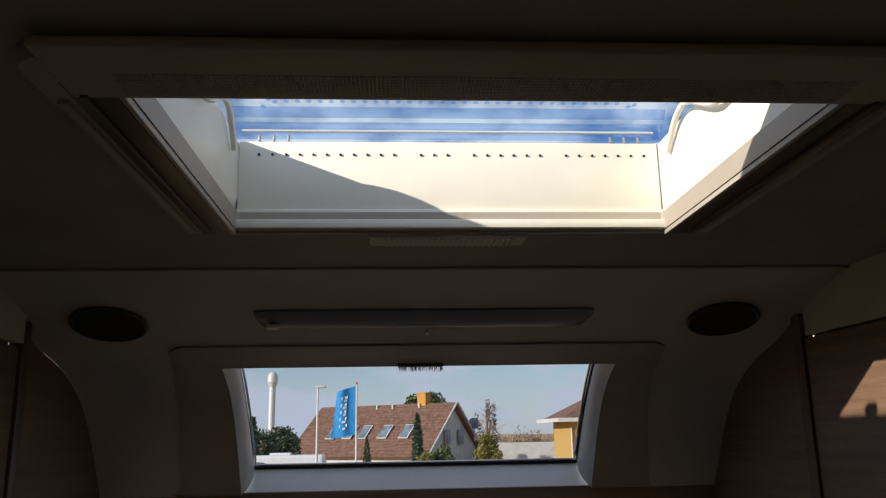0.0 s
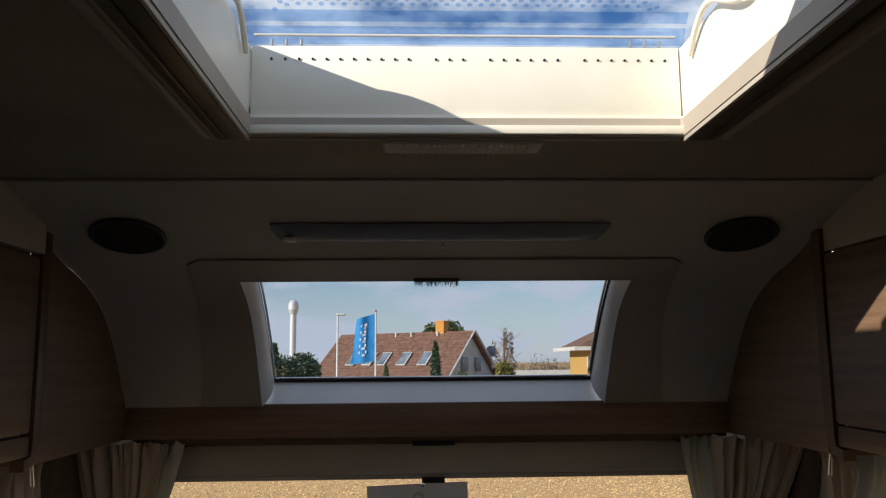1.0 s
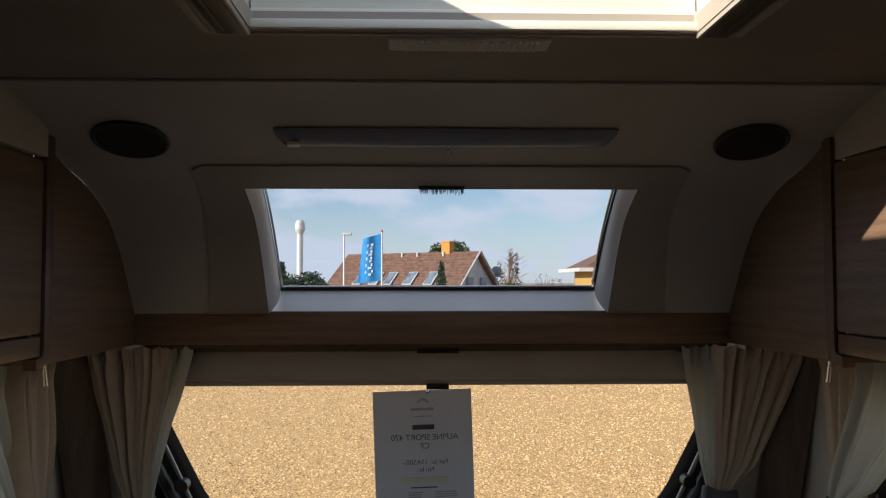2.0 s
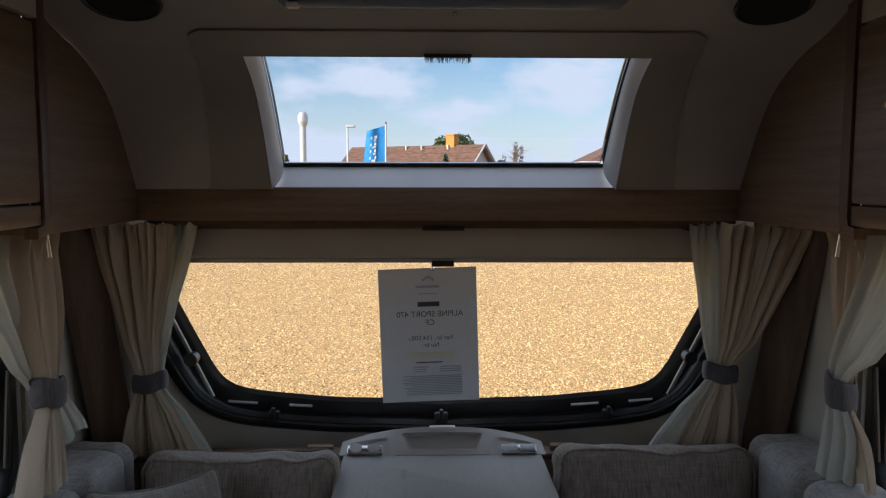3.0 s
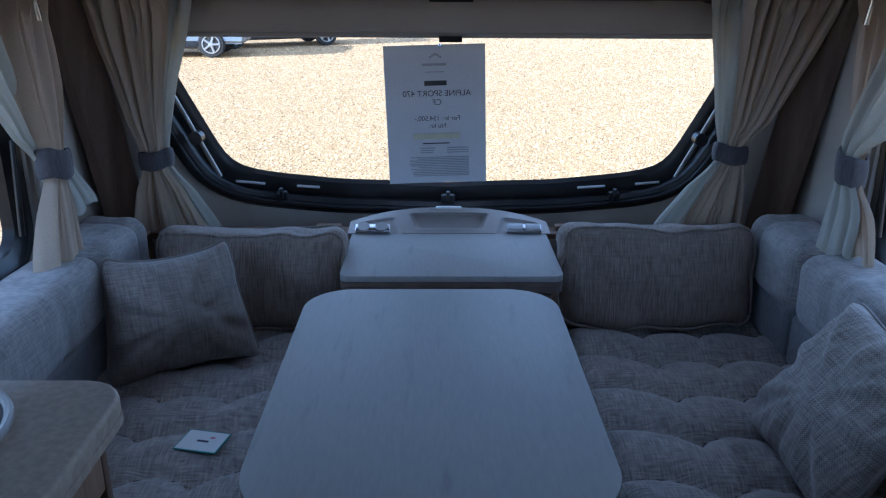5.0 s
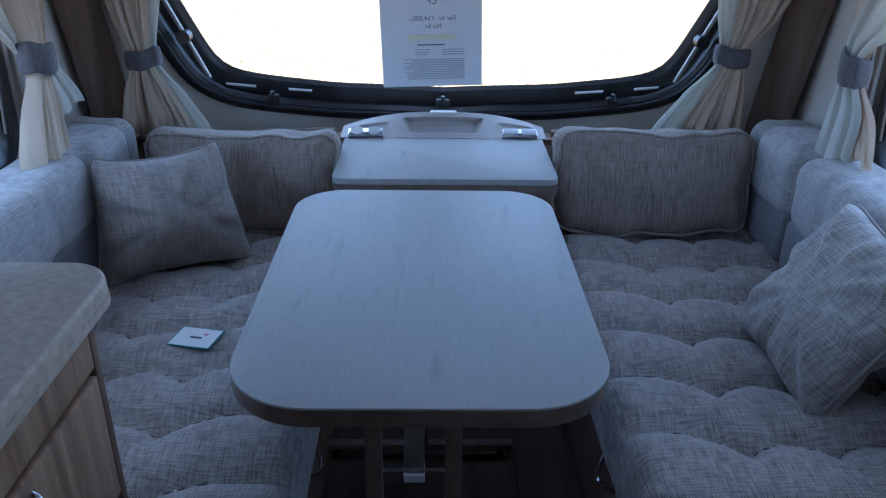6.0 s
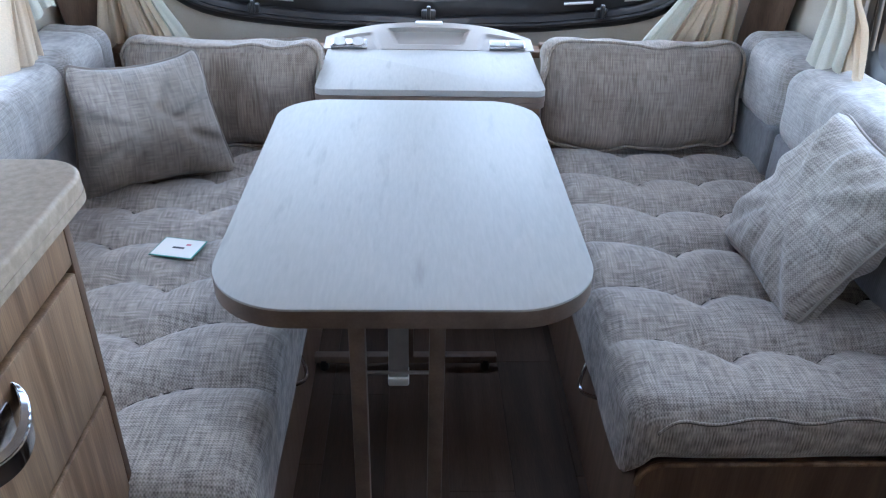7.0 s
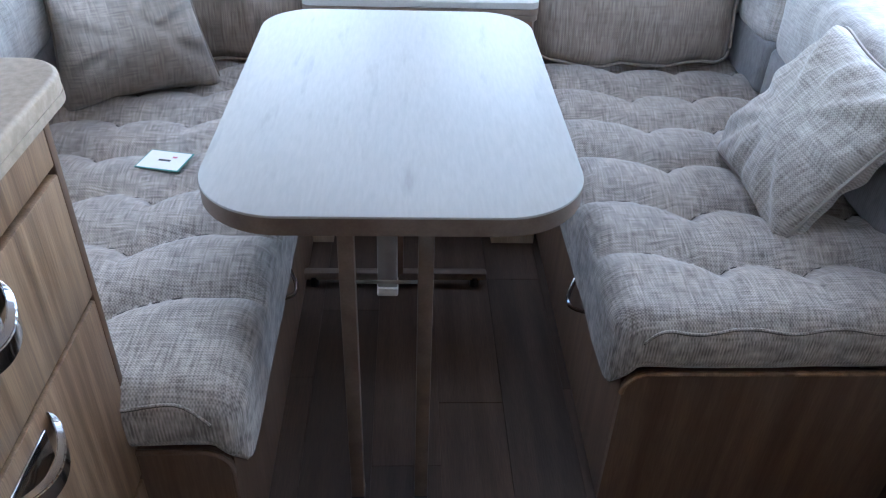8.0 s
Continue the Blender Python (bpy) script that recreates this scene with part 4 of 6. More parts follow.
floor_structure()
ceiling_structure()
moulding()
front_wall()
front_window()
for side in (-1, 1):
    side_wall(side)
    lockers(side)
single("wall_back", box(-1.08, 1.08, -2.34, -2.3, -0.06, 1.93), WALL, "plain cream rear wall", "wall", kind="structure", smooth=False)
chassis = thing("caravan_chassis", "dark chassis with two wheels under the floor", "chassis", (0, 0, -0.6), kind="structure")
part("frame_beam", box(-0.85, 0.85, -2.2, 2.4, -0.30, -0.061, 0.02), STEEL, chassis)
for side in (-1, 1):
    part("wheel", rod((side * 0.78, -0.2, -0.28), (side * 0.98, -0.2, -0.28), 0.32, 28), TYRE, chassis)
    for y in (-2.0, 2.2):
        part("steady", rod((side * 0.7, y, -0.6), (side * 0.7, y, -0.28), 0.03, 10), STEEL, chassis)
rooflight()
rail()
moulding_fittings()
# ---- seats ----
def seam_bow(x, cols):
    """How far a cross seam bows away from its tufts at the distance x from the middle."""
    if x < cols[0]:
        return 0.062 * math.sin(min(1.0, (cols[0] - x) / 0.15) * math.pi * 0.55)
    return 0.026 * abs(math.sin(math.pi * (x - cols[0]) / 0.155)) ** 0.8


def quilt(rows, cols, inner):
    def shift(q, n):
        if n.z < 0.2:
            # upright sides down to a sewn lower edge, hanging over the box on the aisle side
            d = n * (0.004 * noise.noise(q * 9))
            flat = Vector((n.x, n.y, 0))
            if n.z < 0 and abs(n.x) > abs(n.y) + 0.05:
                d += (flat.normalized() - flat) * 0.044
            hang = max(0.0, min(1.0, (inner + 0.05 - abs(q.x)) / 0.03))
            d.z -= 0.045 * hang * max(0.0, min(1.0, (0.41 - q.z) / 0.06))
            return d
        x, y = abs(q.x), q.y
        yy = y - seam_bow(x, cols)
        d = min(abs(yy - r) for r in rows)
        puff = 0.029 * (1 - (1 - min(1.0, d / 0.085)) ** 2.4)
        pin = min(math.hypot(x - cc, y - r) for r in rows for cc in cols)
        puff -= 0.010 * math.exp(-(pin / 0.02) ** 2)
        near = min(min(abs(y - r) for r in rows) / 0.08, 1.0)
        puff -= 0.006 * (1 - 0.6 * near) * math.exp(-(min(abs(x - cc) for cc in cols) / 0.012) ** 2)
        puff += 0.004 * noise.noise(q * 7) + 0.0015 * noise.noise(q * 23)
        return Vector((0, 0, (puff - 0.022) * n.z))
    return shift


def bench(sgn):
    inner, y0 = (0.263, 0.87) if sgn < 0 else (0.309, 1.03)
    rows = [1.06, 1.24, 1.41, 1.57, 1.73, 1.89, 2.05] if sgn < 0 else [1.19, 1.37, 1.55, 1.73, 1.90, 2.07]
    xa, xb = sorted((sgn * inner, sgn * 0.90))
    root = thing("bench_seat", "fitted bench seat with tufted grey woven cushion on a wood box", "bench", (sgn * 0.6, 1.6, 0.0), "benches along the side walls")
    cols = (0.52, 0.675, 0.83)
    form = quilt(rows, cols, inner)
    cushion = part("seat_cushion", soft_box(xa, xb, y0, 2.22, 0.337, 0.458, 0.048, 0.010, form), FABRIC, root, "button-tufted grey beige woven cushion")
    for r in rows:
        path = []
        for k in range(61):
            x = lerp(inner + 0.03, 0.88, k / 60)
            q = Vector((sgn * x, r + seam_bow(x, cols), 0.458))
            edge = max(0.0, 1 - (x - inner) / 0.05)
            drop = 0.05 * (1 - math.sqrt(max(0.0, 1 - edge * edge)))
            path.append(q + form(q, Vector((0, 0, 1))) + Vector((0, 0, 0.0006 - drop)))
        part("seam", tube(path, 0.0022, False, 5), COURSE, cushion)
        for cc in cols[:2]:
            q = Vector((sgn * cc, r, 0.458))
            q = q + form(q, Vector((0, 0, 1)))
            part("tuft", soft_box(q.x - 0.006, q.x + 0.006, q.y - 0.004, q.y + 0.004, q.z - 0.002, q.z + 0.003, 0.002, 0.006), FABRIC, cushion)
    # sewn front edge, scalloped between the tufts
    path = []
    for k in range(49):
        x = lerp(inner + 0.045, 0.88, k / 48)
        a = radians(32 + 5 * math.cos(math.tau * (x - cols[0]) / 0.155) - 26 * max(0.0, 1 - (x - inner - 0.045) / 0.05) ** 2)
        n = Vector((0, -math.cos(a), math.sin(a)))
        q = Vector((sgn * x, y0 + 0.048 - 0.048 * math.cos(a), 0.41 + 0.048 * math.sin(a)))
        path.append(q + form(q, n) + n * 0.0022)
    part("piping", tube(path, 0.0022, False, 6), FABRIC, cushion)
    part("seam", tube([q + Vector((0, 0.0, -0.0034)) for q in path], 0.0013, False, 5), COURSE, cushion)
    # wood box: aisle side, end and edging
    bx = sgn * (inner + 0.03)
    part("side_board", box(bx, bx + sgn * 0.018, y0 + 0.027, 2.0, 0.0, 0.315), WOODDARK, root, "dark wood-grain box side", smooth=False)
    ye = y0 + 0.026
    outline = rounded(min(bx, sgn * 0.9), max(bx, sgn * 0.9), 0.0, 0.337, 0.0, 6, (0.001, 0.001, 0.045, 0.001) if sgn < 0 else (0.001, 0.001, 0.001, 0.045))
    part("end_board", turned(prism(outline, ye - 0.016, ye), axis="X"), WOODDARK, root, "dark wood-grain end board", smooth=False)
    edge = [(bx, 0.02), (bx, 0.27)] + [(bx + sgn * 0.045 * (1 - math.cos(radians(15 * k))), 0.292 + 0.045 * math.sin(radians(15 * k))) for k in range(7)] + [(sgn * 0.5, 0.337), (sgn * 0.9, 0.337)]
    part("edging", tube([(px, ye - 0.013, pz) for px, pz in (edge[2:] if sgn > 0 else edge)], 0.005, False, 8), OAK_Z if sgn > 0 else WOODDARK, root, "rounded wood edging")
    hy = 1.42 if sgn < 0 else 1.38
    pts = [(bx - sgn * (0.004 + 0.022 * math.sin(math.pi * k / 12)), hy - 0.055 + 0.11 * k / 12, 0.235 - 0.02 * math.sin(math.pi * k / 12)) for k in range(13)]
    part("handle", tube(pts, 0.0045, False, 8), CHROME, root, "curved chrome pull handle")


def bolster(y0, y1, sgn, top, ends):
    def shift(q, n):
        seam = 0.0
        for s in ends:
            seam -= 0.010 * math.exp(-((q.y - s) / 0.012) ** 2)
        return n * (seam + 0.006 * noise.noise(q * 6) + 0.003 * noise.noise(q * 17))
    xa, xb = sorted((sgn * 0.845, sgn * 1.03))
    root = thing("backrest", "pale grey chenille backrest with darker plain lower band", "backrest", (sgn * 0.94, (y0 + y1) / 2, 0.46), "backrests")
    part("upper_cushion", soft_box(xa, xb, y0, y1, 0.56, top, 0.05, 0.02, shift), CHENILLE, root)
    xa, xb = sorted((sgn * 0.853, sgn * 1.03))
    part("lower_band", soft_box(xa, xb, y0 + 0.004, y1 - 0.004, 0.445, 0.585, 0.02, 0.04), PLAINGREY, root, "plain mid grey band")


def box_pillow(x, y, w, h, t, lean, seed, yaw=0.0):
    off = Vector((seed * 3.1, seed * 1.7, 0))
    def shift(q, n):
        sag = 0.028 * math.sin(math.pi * (q.x / w + 0.5)) * math.sin(math.pi * min(1, max(0, q.z / h + 0.5))) * (1 if n.y < 0 else 0.4) * abs(n.y)
        edge = 0.017 * noise.noise(q * 7 + off) + 0.009 * noise.noise(q * 15 + off)
        droop = -0.014 * (1 - (2 * q.x / w) ** 2) if n.z > 0.4 else 0.0
        return n * (edge + sag) + Vector((0, 0, droop))
    m = Matrix.Translation((x, y, 0.45)) @ Euler((radians(lean), 0, radians(yaw))).to_matrix().to_4x4() @ Matrix.Translation((0, 0, h / 2))
    root = thing("back_cushion", "plump taupe ribbed back cushion with piped edges", "cushion", (x, y, 0.45), "front back cushions")
    cover = part("cover", placed(soft_box(-w / 2, w / 2, -t / 2, t / 2, -h / 2, h / 2, 0.045, 0.014, shift), m), CUSHION, root)
    for yy in (-t / 2 + 0.012, t / 2 - 0.012):
        pts = []
        for a, b in rounded(-w / 2 + 0.003, w / 2 - 0.003, -h / 2 + 0.003, h / 2 - 0.003, 0.045, 6):
            pts.append((a, b))
        dense = []
        for (a, b), (c, d) in zip(pts, pts[1:] + pts[:1]):
            n = max(1, int(math.hypot(c - a, d - b) / 0.02))
            dense += [(lerp(a, c, k / n), lerp(b, d, k / n)) for k in range(n)]
        path = []
        for a, b in dense:
            q = Vector((a, yy, b))
            nn = Vector((a / w, 0, b / h)).normalized()
            droop = -0.014 * (1 - (2 * a / w) ** 2) if b > h * 0.4 else 0.0
            q = q + nn * (0.017 * noise.noise(q * 7 + off) + 0.009 * noise.noise(q * 15 + off)) + Vector((0, 0, droop))
            path.append(m @ q)
        part("piping", tube(path, 0.0042, True, 6), CUSHION, cover)


def axes(u, v):
    """A turn whose x goes along u and whose y lies nearest to v."""
    u = Vector(u).normalized()
    w = u.cross(Vector(v)).normalized()
    v = w.cross(u)
    return Matrix((u, v, w)).transposed()


def scatter(at, size, t, m3, seed, mat, group="scatter cushions", label="", piped=True, taper=0.0):
    """A square knife-edge cushion with pulled-out corners and creases."""
    bm = bmesh.new()
    n = 44
    off = Vector((seed * 5.3, seed * 2.9, seed))
    def flat(u, v):
        x = size / 2 * u * (1 - 0.08 * (1 - v * v) - taper * v)
        y = size / 2 * v * (1 - 0.12 * (1 - u * u) - taper * 0.9 * (1 - u ** 6))
        round_off = 1 - 0.10 * (u * u * v * v) ** 4
        x, y = x * round_off, y * round_off
        return x, y
    grids = []
    for s in (1, -1):
        g = []
        for i in range(n + 1):
            row = []
            for j in range(n + 1):
                u, v = 2 * i / n - 1, 2 * j / n - 1
                x, y = flat(u, v)
                e = max(0.0, (1 - u * u) * (1 - v * v))
                z = s * t / 2 * e ** (0.36 + taper)
                ang = math.atan2(v, u)
                crease = 0.012 * (math.sin(9 * ang + seed) + 0.5 * math.sin(17 * ang + 2 * seed)) * (u * u + v * v) * e ** 0.25
                fold = 1 - min(1.0, 4.0 * abs(noise.noise(Vector((x * 7 + y * 3, y * 4, s * 2)) + off)))
                z += s * (crease - (0.012 if taper else 0.005) * fold * e ** 0.4 + e ** 0.3 * (0.008 * noise.noise(Vector((x * 9, y * 9, s)) + off) + 0.004 * noise.noise(Vector((x * 22, y * 22, s)) + off)))
                if s < 0 and (i in (0, n) or j in (0, n)):
                    row.append(grids[0][i][j])
                else:
                    row.append(bm.verts.new((x, y, z)))
            g.append(row)
        grids.append(g)
        for i in range(n):
            for j in range(n):
                q = (g[i][j], g[i + 1][j], g[i + 1][j + 1], g[i][j + 1])
                bm.faces.new(q if s > 0 else q[::-1])
    bmesh.ops.recalc_face_normals(bm, faces=bm.faces)
    uv = bm.loops.layers.uv.new("cloth")
    for f in bm.faces:
        for c in f.loops:
            c[uv].uv = (c.vert.co.x, c.vert.co.y)
    m = Matrix.Translation(at) @ m3.to_4x4()
    root = thing("scatter_cushion", label, "cushion", at, group)
    cover = part("cover", placed(bm, m), mat, root)
    if piped:
        path = []
        for k in range(4 * 24):
            side, f = divmod(k, 24)
            f = 2 * f / 24 - 1
            u, v = ((f, -1), (1, f), (-f, 1), (-1, -f))[side]
            path.append(m @ Vector((*flat(u, v), 0)))
        part("piping", tube(path, 0.0042, True, 6), mat, cover)
    return root


# ---- table, chest, kitchen ----
def table():
    x0, x1, y0, y1, z = -0.337, 0.233, 0.993, 1.826, 0.685
    root = thing("dining_table", "folding table with pale marbled top and round corners", "table", (-0.05, 1.4, 0.0))
    outline = rounded(x0, x1, y0, y1, 0.12, 14, (0.13, 0.13, 0.11, 0.11))
    part("tabletop", prism(outline, z - 0.004, z, 0.0015), TABLETOP, root, "pale grey marbled laminate top")
    part("edge_band", prism([(lerp(-0.052, a, 1.0), b) for a, b in outline], z - 0.032, z - 0.004), TABLE_EDGE, root, "taupe edge band")
    for x in (-0.122, -0.002):
        leg = part("leg", box(x - 0.012, x + 0.012, 1.045, 1.075, 0.0, z - 0.032, 0.002), TABLE_EDGE, root, "slim taupe front leg")
        part("foot", box(x - 0.013, x + 0.013, 1.04, 1.08, 0.0, 0.01, 0.002), BLACK, leg)
    part("cross_rod", rod((-0.112, 1.06, 0.52), (-0.012, 1.06, 0.52), 0.003), STEEL, root, "thin steel cross rod")
    part("fold_stay", box(-0.078, -0.046, 1.10, 1.125, 0.475, z - 0.032, 0.003), STEEL, root, "grey metal folding stay")
    part("stay_cap", box(-0.079, -0.045, 1.095, 1.13, 0.462, 0.478, 0.003), WHITE, root)
    part("under_rail", box(-0.25, 0.15, 1.08, 1.10, z - 0.05, z - 0.032), BEECH, root)
    part("floor_bar", box(-0.30, 0.175, 1.70, 1.725, 0.02, 0.045, 0.006), TABLE_EDGE, root, "grey foot bar near the chest")
    for x in (-0.27, 0.145):
        part("rear_leg", rod((x, 1.71, 0.0), (x, 1.71, 0.03), 0.012), BLACK, root)
    part("rear_post", box(-0.07, -0.04, 1.70, 1.722, 0.04, z - 0.032, 0.003), WOODDARK, root)


def chest():
    root = thing("front_chest", "chest of drawers with pale fold-out top between the benches", "chest", (0, 2.1, 0.0))
    # two stacked leaves of the fold-out top
    top = rounded(-0.290, 0.290, 1.988, 2.335, 0.02, 6, (0.025, 0.025, 0.004, 0.004))
    part("top_leaf", prism(top, 0.637, 0.653, 0.002), TABLETOP, root, "pale laminate upper leaf")
    part("leaf_edge", prism([(x * 1.003, y) for x, y in top], 0.622, 0.6355, 0.001), TABLE_EDGE, root)
    part("lower_leaf", prism([(x, y + 0.002) for x, y in top], 0.606, 0.620, 0.001), TABLE_EDGE, root, "taupe lower leaf")
    part("body", box(-0.278, 0.278, 2.012, 2.45, 0.0, 0.606), OAK_X, root, "wood-grain carcass", smooth=False)
    for z0, z1 in ((0.46, 0.595), (0.31, 0.45)):
        part("drawer", box(-0.262, 0.262, 2.0, 2.014, z0, z1, 0.003), OAK_X, root)
    part("plinth_recess", box(-0.235, 0.205, 1.99, 2.014, 0.02, 0.22, 0.002), MATTBLACK, root, "dark recessed heater grille")
    for xa, xb in ((-0.31, -0.236), (0.206, 0.325)):
        part("plinth_board", box(xa, xb, 1.90, 1.985, 0.0, 0.30), BEECH, root, "pale wood plinth board", smooth=False)
    # moulded console along the back, with a sunk tray and hollow cheeks
    def console(u, v):
        x = lerp(-0.302, 0.302, u)
        high = 0.662 + 0.046 * max(0.0, 1 - (abs(x) / 0.302) ** 2.4)
        if v > 0.8:
            f = (v - 0.8) / 0.2
            return Vector((x, 2.425 + 0.03 * f, high - 0.06 * f * f))
        f = v / 0.8
        q = Vector((x, lerp(2.332, 2.425, f), lerp(0.655, high, f)))
        def inside(d, soft):
            return max(0.0, min(1.0, d / soft))
        half = lerp(0.092, 0.128, f)
        tray = inside(half - abs(x), 0.012) * inside(f - 0.16, 0.08) * inside(0.80 - f, 0.06)
        cheek = inside(abs(x) - lerp(0.135, 0.175, f), 0.012) * inside(0.72 - f, 0.1) * inside(0.285 - abs(x), 0.03)
        return q + Vector((0, 0.024, -0.012)) * tray + Vector((0, 0.008, -0.006)) * cheek
    part("console", sheet(console, 120, 40, None, 0.003), GREYPLASTIC, root, "moulded warm grey console with arched back")
    part("finger_notch", box(-0.04, 0.04, 2.416, 2.434, 0.702, 0.711, 0.004), WHITE, root)
    # sockets and switches
    for x, kind in ((-0.222, "socket"), (0.218, "switch")):
        plate = part(kind + "_plate", placed(soft_box(-0.052, 0.052, -0.016, 0.016, -0.007, 0.007, 0.004, 0.03), Matrix.Translation((x * 1.03, 2.345, 0.664)) @ Euler((radians(28), 0, 0)).to_matrix().to_4x4()), CHROME, root, "shiny silver plate")
        for k in (-1, 1):
            m = Matrix.Translation((x * 1.03 + k * 0.026, 2.343, 0.672)) @ Euler((radians(28), 0, 0)).to_matrix().to_4x4()
            if kind == "socket":
                bm = bmesh.new()
                bmesh.ops.create_cone(bm, cap_ends=True, segments=24, radius1=0.019, radius2=0.0175, depth=0.006, matrix=m)
                part("socket_cover", bm, STEEL, plate)
            else:
                part("switch_rocker", placed(box(-0.022, 0.022, -0.012, 0.012, -0.003, 0.003, 0.002), m), PALEMETAL, plate)


def shelf_front():
    root = thing("window_shelf", "narrow wood shelf under the front window", "shelf", (0, 2.4, 0.66))
    part("board", box(-0.94, 0.94, 2.40, 2.47, 0.612, 0.632, 0.004), OAK_X, root)
    for x in (-0.37, 0.37):
        part("bracket", box(x - 0.04, x + 0.04, 2.42, 2.45, 0.632, 0.65, 0.005), OAK_X, root)


def kitchen():
    root = thing("kitchen_unit", "kitchen base unit with wood-grain drawers and beige worktop", "kitchen unit", (-0.7, 0.4, 0.0))
    x, y1 = -0.432, 0.905
    part("carcass", box(-1.03, x - 0.018, -1.2, y1 - 0.004, 0.0, 0.868), OAK_Z, root, smooth=False)
    part("corner_strip", box(x - 0.018, x + 0.001, y1 - 0.008, y1 + 0.006, 0.0, 0.868, 0.002), TRIM, root, "dark edging strip")
    part("fascia", box(x - 0.018, x, -1.2, y1 - 0.008, 0.815, 0.868, 0.002), OAK_Z, root)
    for z0, z1 in ((0.628, 0.806), (0.288, 0.62), (0.06, 0.28)):
        for y0, yy in ((0.28, y1 - 0.010), (-0.36, 0.272), (-1.0, -0.368)):
            front = part("drawer_front", box(x - 0.016, x + 0.002, y0, yy, z0, z1, 0.003), OAK_Z, root)
            if yy > 0.2:
                cy, cz = (0.655 if yy > 0.5 else 0.0), z1 - 0.032
                pts = []
                for k in range(15):
                    f = k / 14
                    pts.append((x + 0.004 + 0.028 * math.sin(math.pi * f) ** 0.7, cy - 0.065 + 0.13 * f, cz - 0.014 * math.sin(math.pi * f)))
                bar = bmesh.new()
                rows = []
                for p in pts:
                    rows.append([bar.verts.new((p[0] + a, p[1], p[2] + b)) for a, b in ((-0.004, -0.016), (0.004, -0.012), (0.005, 0.012), (-0.004, 0.018))])
                for a, b in zip(rows, rows[1:]):
                    for k in range(4):
                        bar.faces.new((a[k], a[(k + 1) % 4], b[(k + 1) % 4], b[k]))
                bar.faces.new(rows[0]), bar.faces.new(rows[-1])
                bmesh.ops.recalc_face_normals(bar, faces=bar.faces)
                bmesh.ops.bevel(bar, geom=list(bar.edges), offset=0.0015, segments=2, affect="EDGES")
                part("handle", bar, CHROME, front, "bowed chrome handle")
                part("handle_plate", box(x + 0.002, x + 0.006, cy - 0.045, cy + 0.045, cz - 0.036, cz + 0.008, 0.0015), CHROME, front, "flat chrome plate behind the handle")
    top = thing("worktop", "beige speckled kitchen worktop with clipped corner", "worktop", (-0.7, 0.4, 0.868))
    outline = [(-1.035, -1.2), (-0.427, -1.2), (-0.427, 0.93)] + [(-0.487 + 0.06 * math.cos(a * math.pi / 24), 0.943 + 0.06 * math.sin(a * math.pi / 24)) for a in range(0, 13)] + [(-1.035, 1.003)]
    part("slab", prism(outline, 0.880, 0.902, 0.006, 3), WORKTOP, top)
    part("edge_band", prism([(a + 0.0008 if a > -0.6 else a, b + (0.0008 if b > 0.9 else 0)) for a, b in outline], 0.868, 0.8802), WORKTOP, top, "pale rounded edge band")
    hob = thing("hob_ring", "round dark glass-lidded basin rim set in the worktop", "sink", (-0.65, 0.86, 0.902))
    pts = [(-0.65 + 0.125 * math.cos(a * math.tau / 48), 0.86 + 0.125 * math.sin(a * math.tau / 48), 0.906) for a in range(48)]
    part("rim", tube(pts, 0.006, True, 8), STEEL, hob, "shiny steel rim")
    bm = bmesh.new()
    bmesh.ops.create_cone(bm, cap_ends=True, segments=48, radius1=0.121, radius2=0.119, depth=0.004, matrix=Matrix.Translation((-0.65, 0.86, 0.9055)))
    part("lid", bm, BLACK, hob, "dark glass lid")


# ---- curtains ----
def smooth_at(rows, z):
    """The left and right edge at the height z, on curves through rows of (z, left, right), from the top down."""
    k = max(0, min(len(rows) - 2, sum(1 for r in rows if r[0] >= z) - 1))
    f = max(0.0, min(1.0, (rows[k][0] - z) / (rows[k][0] - rows[k + 1][0])))
    out = []
    for side in (1, 2):
        q = [Vector(rows[max(0, min(len(rows) - 1, k + d))][side]) for d in (-1, 0, 1, 2)]
        out.append(0.5 * (2 * q[1] + (q[2] - q[0]) * f + (2 * q[0] - 5 * q[1] + 4 * q[2] - q[3]) * f * f + (3 * q[1] - q[0] - 3 * q[2] + q[3]) * f ** 3))
    return out


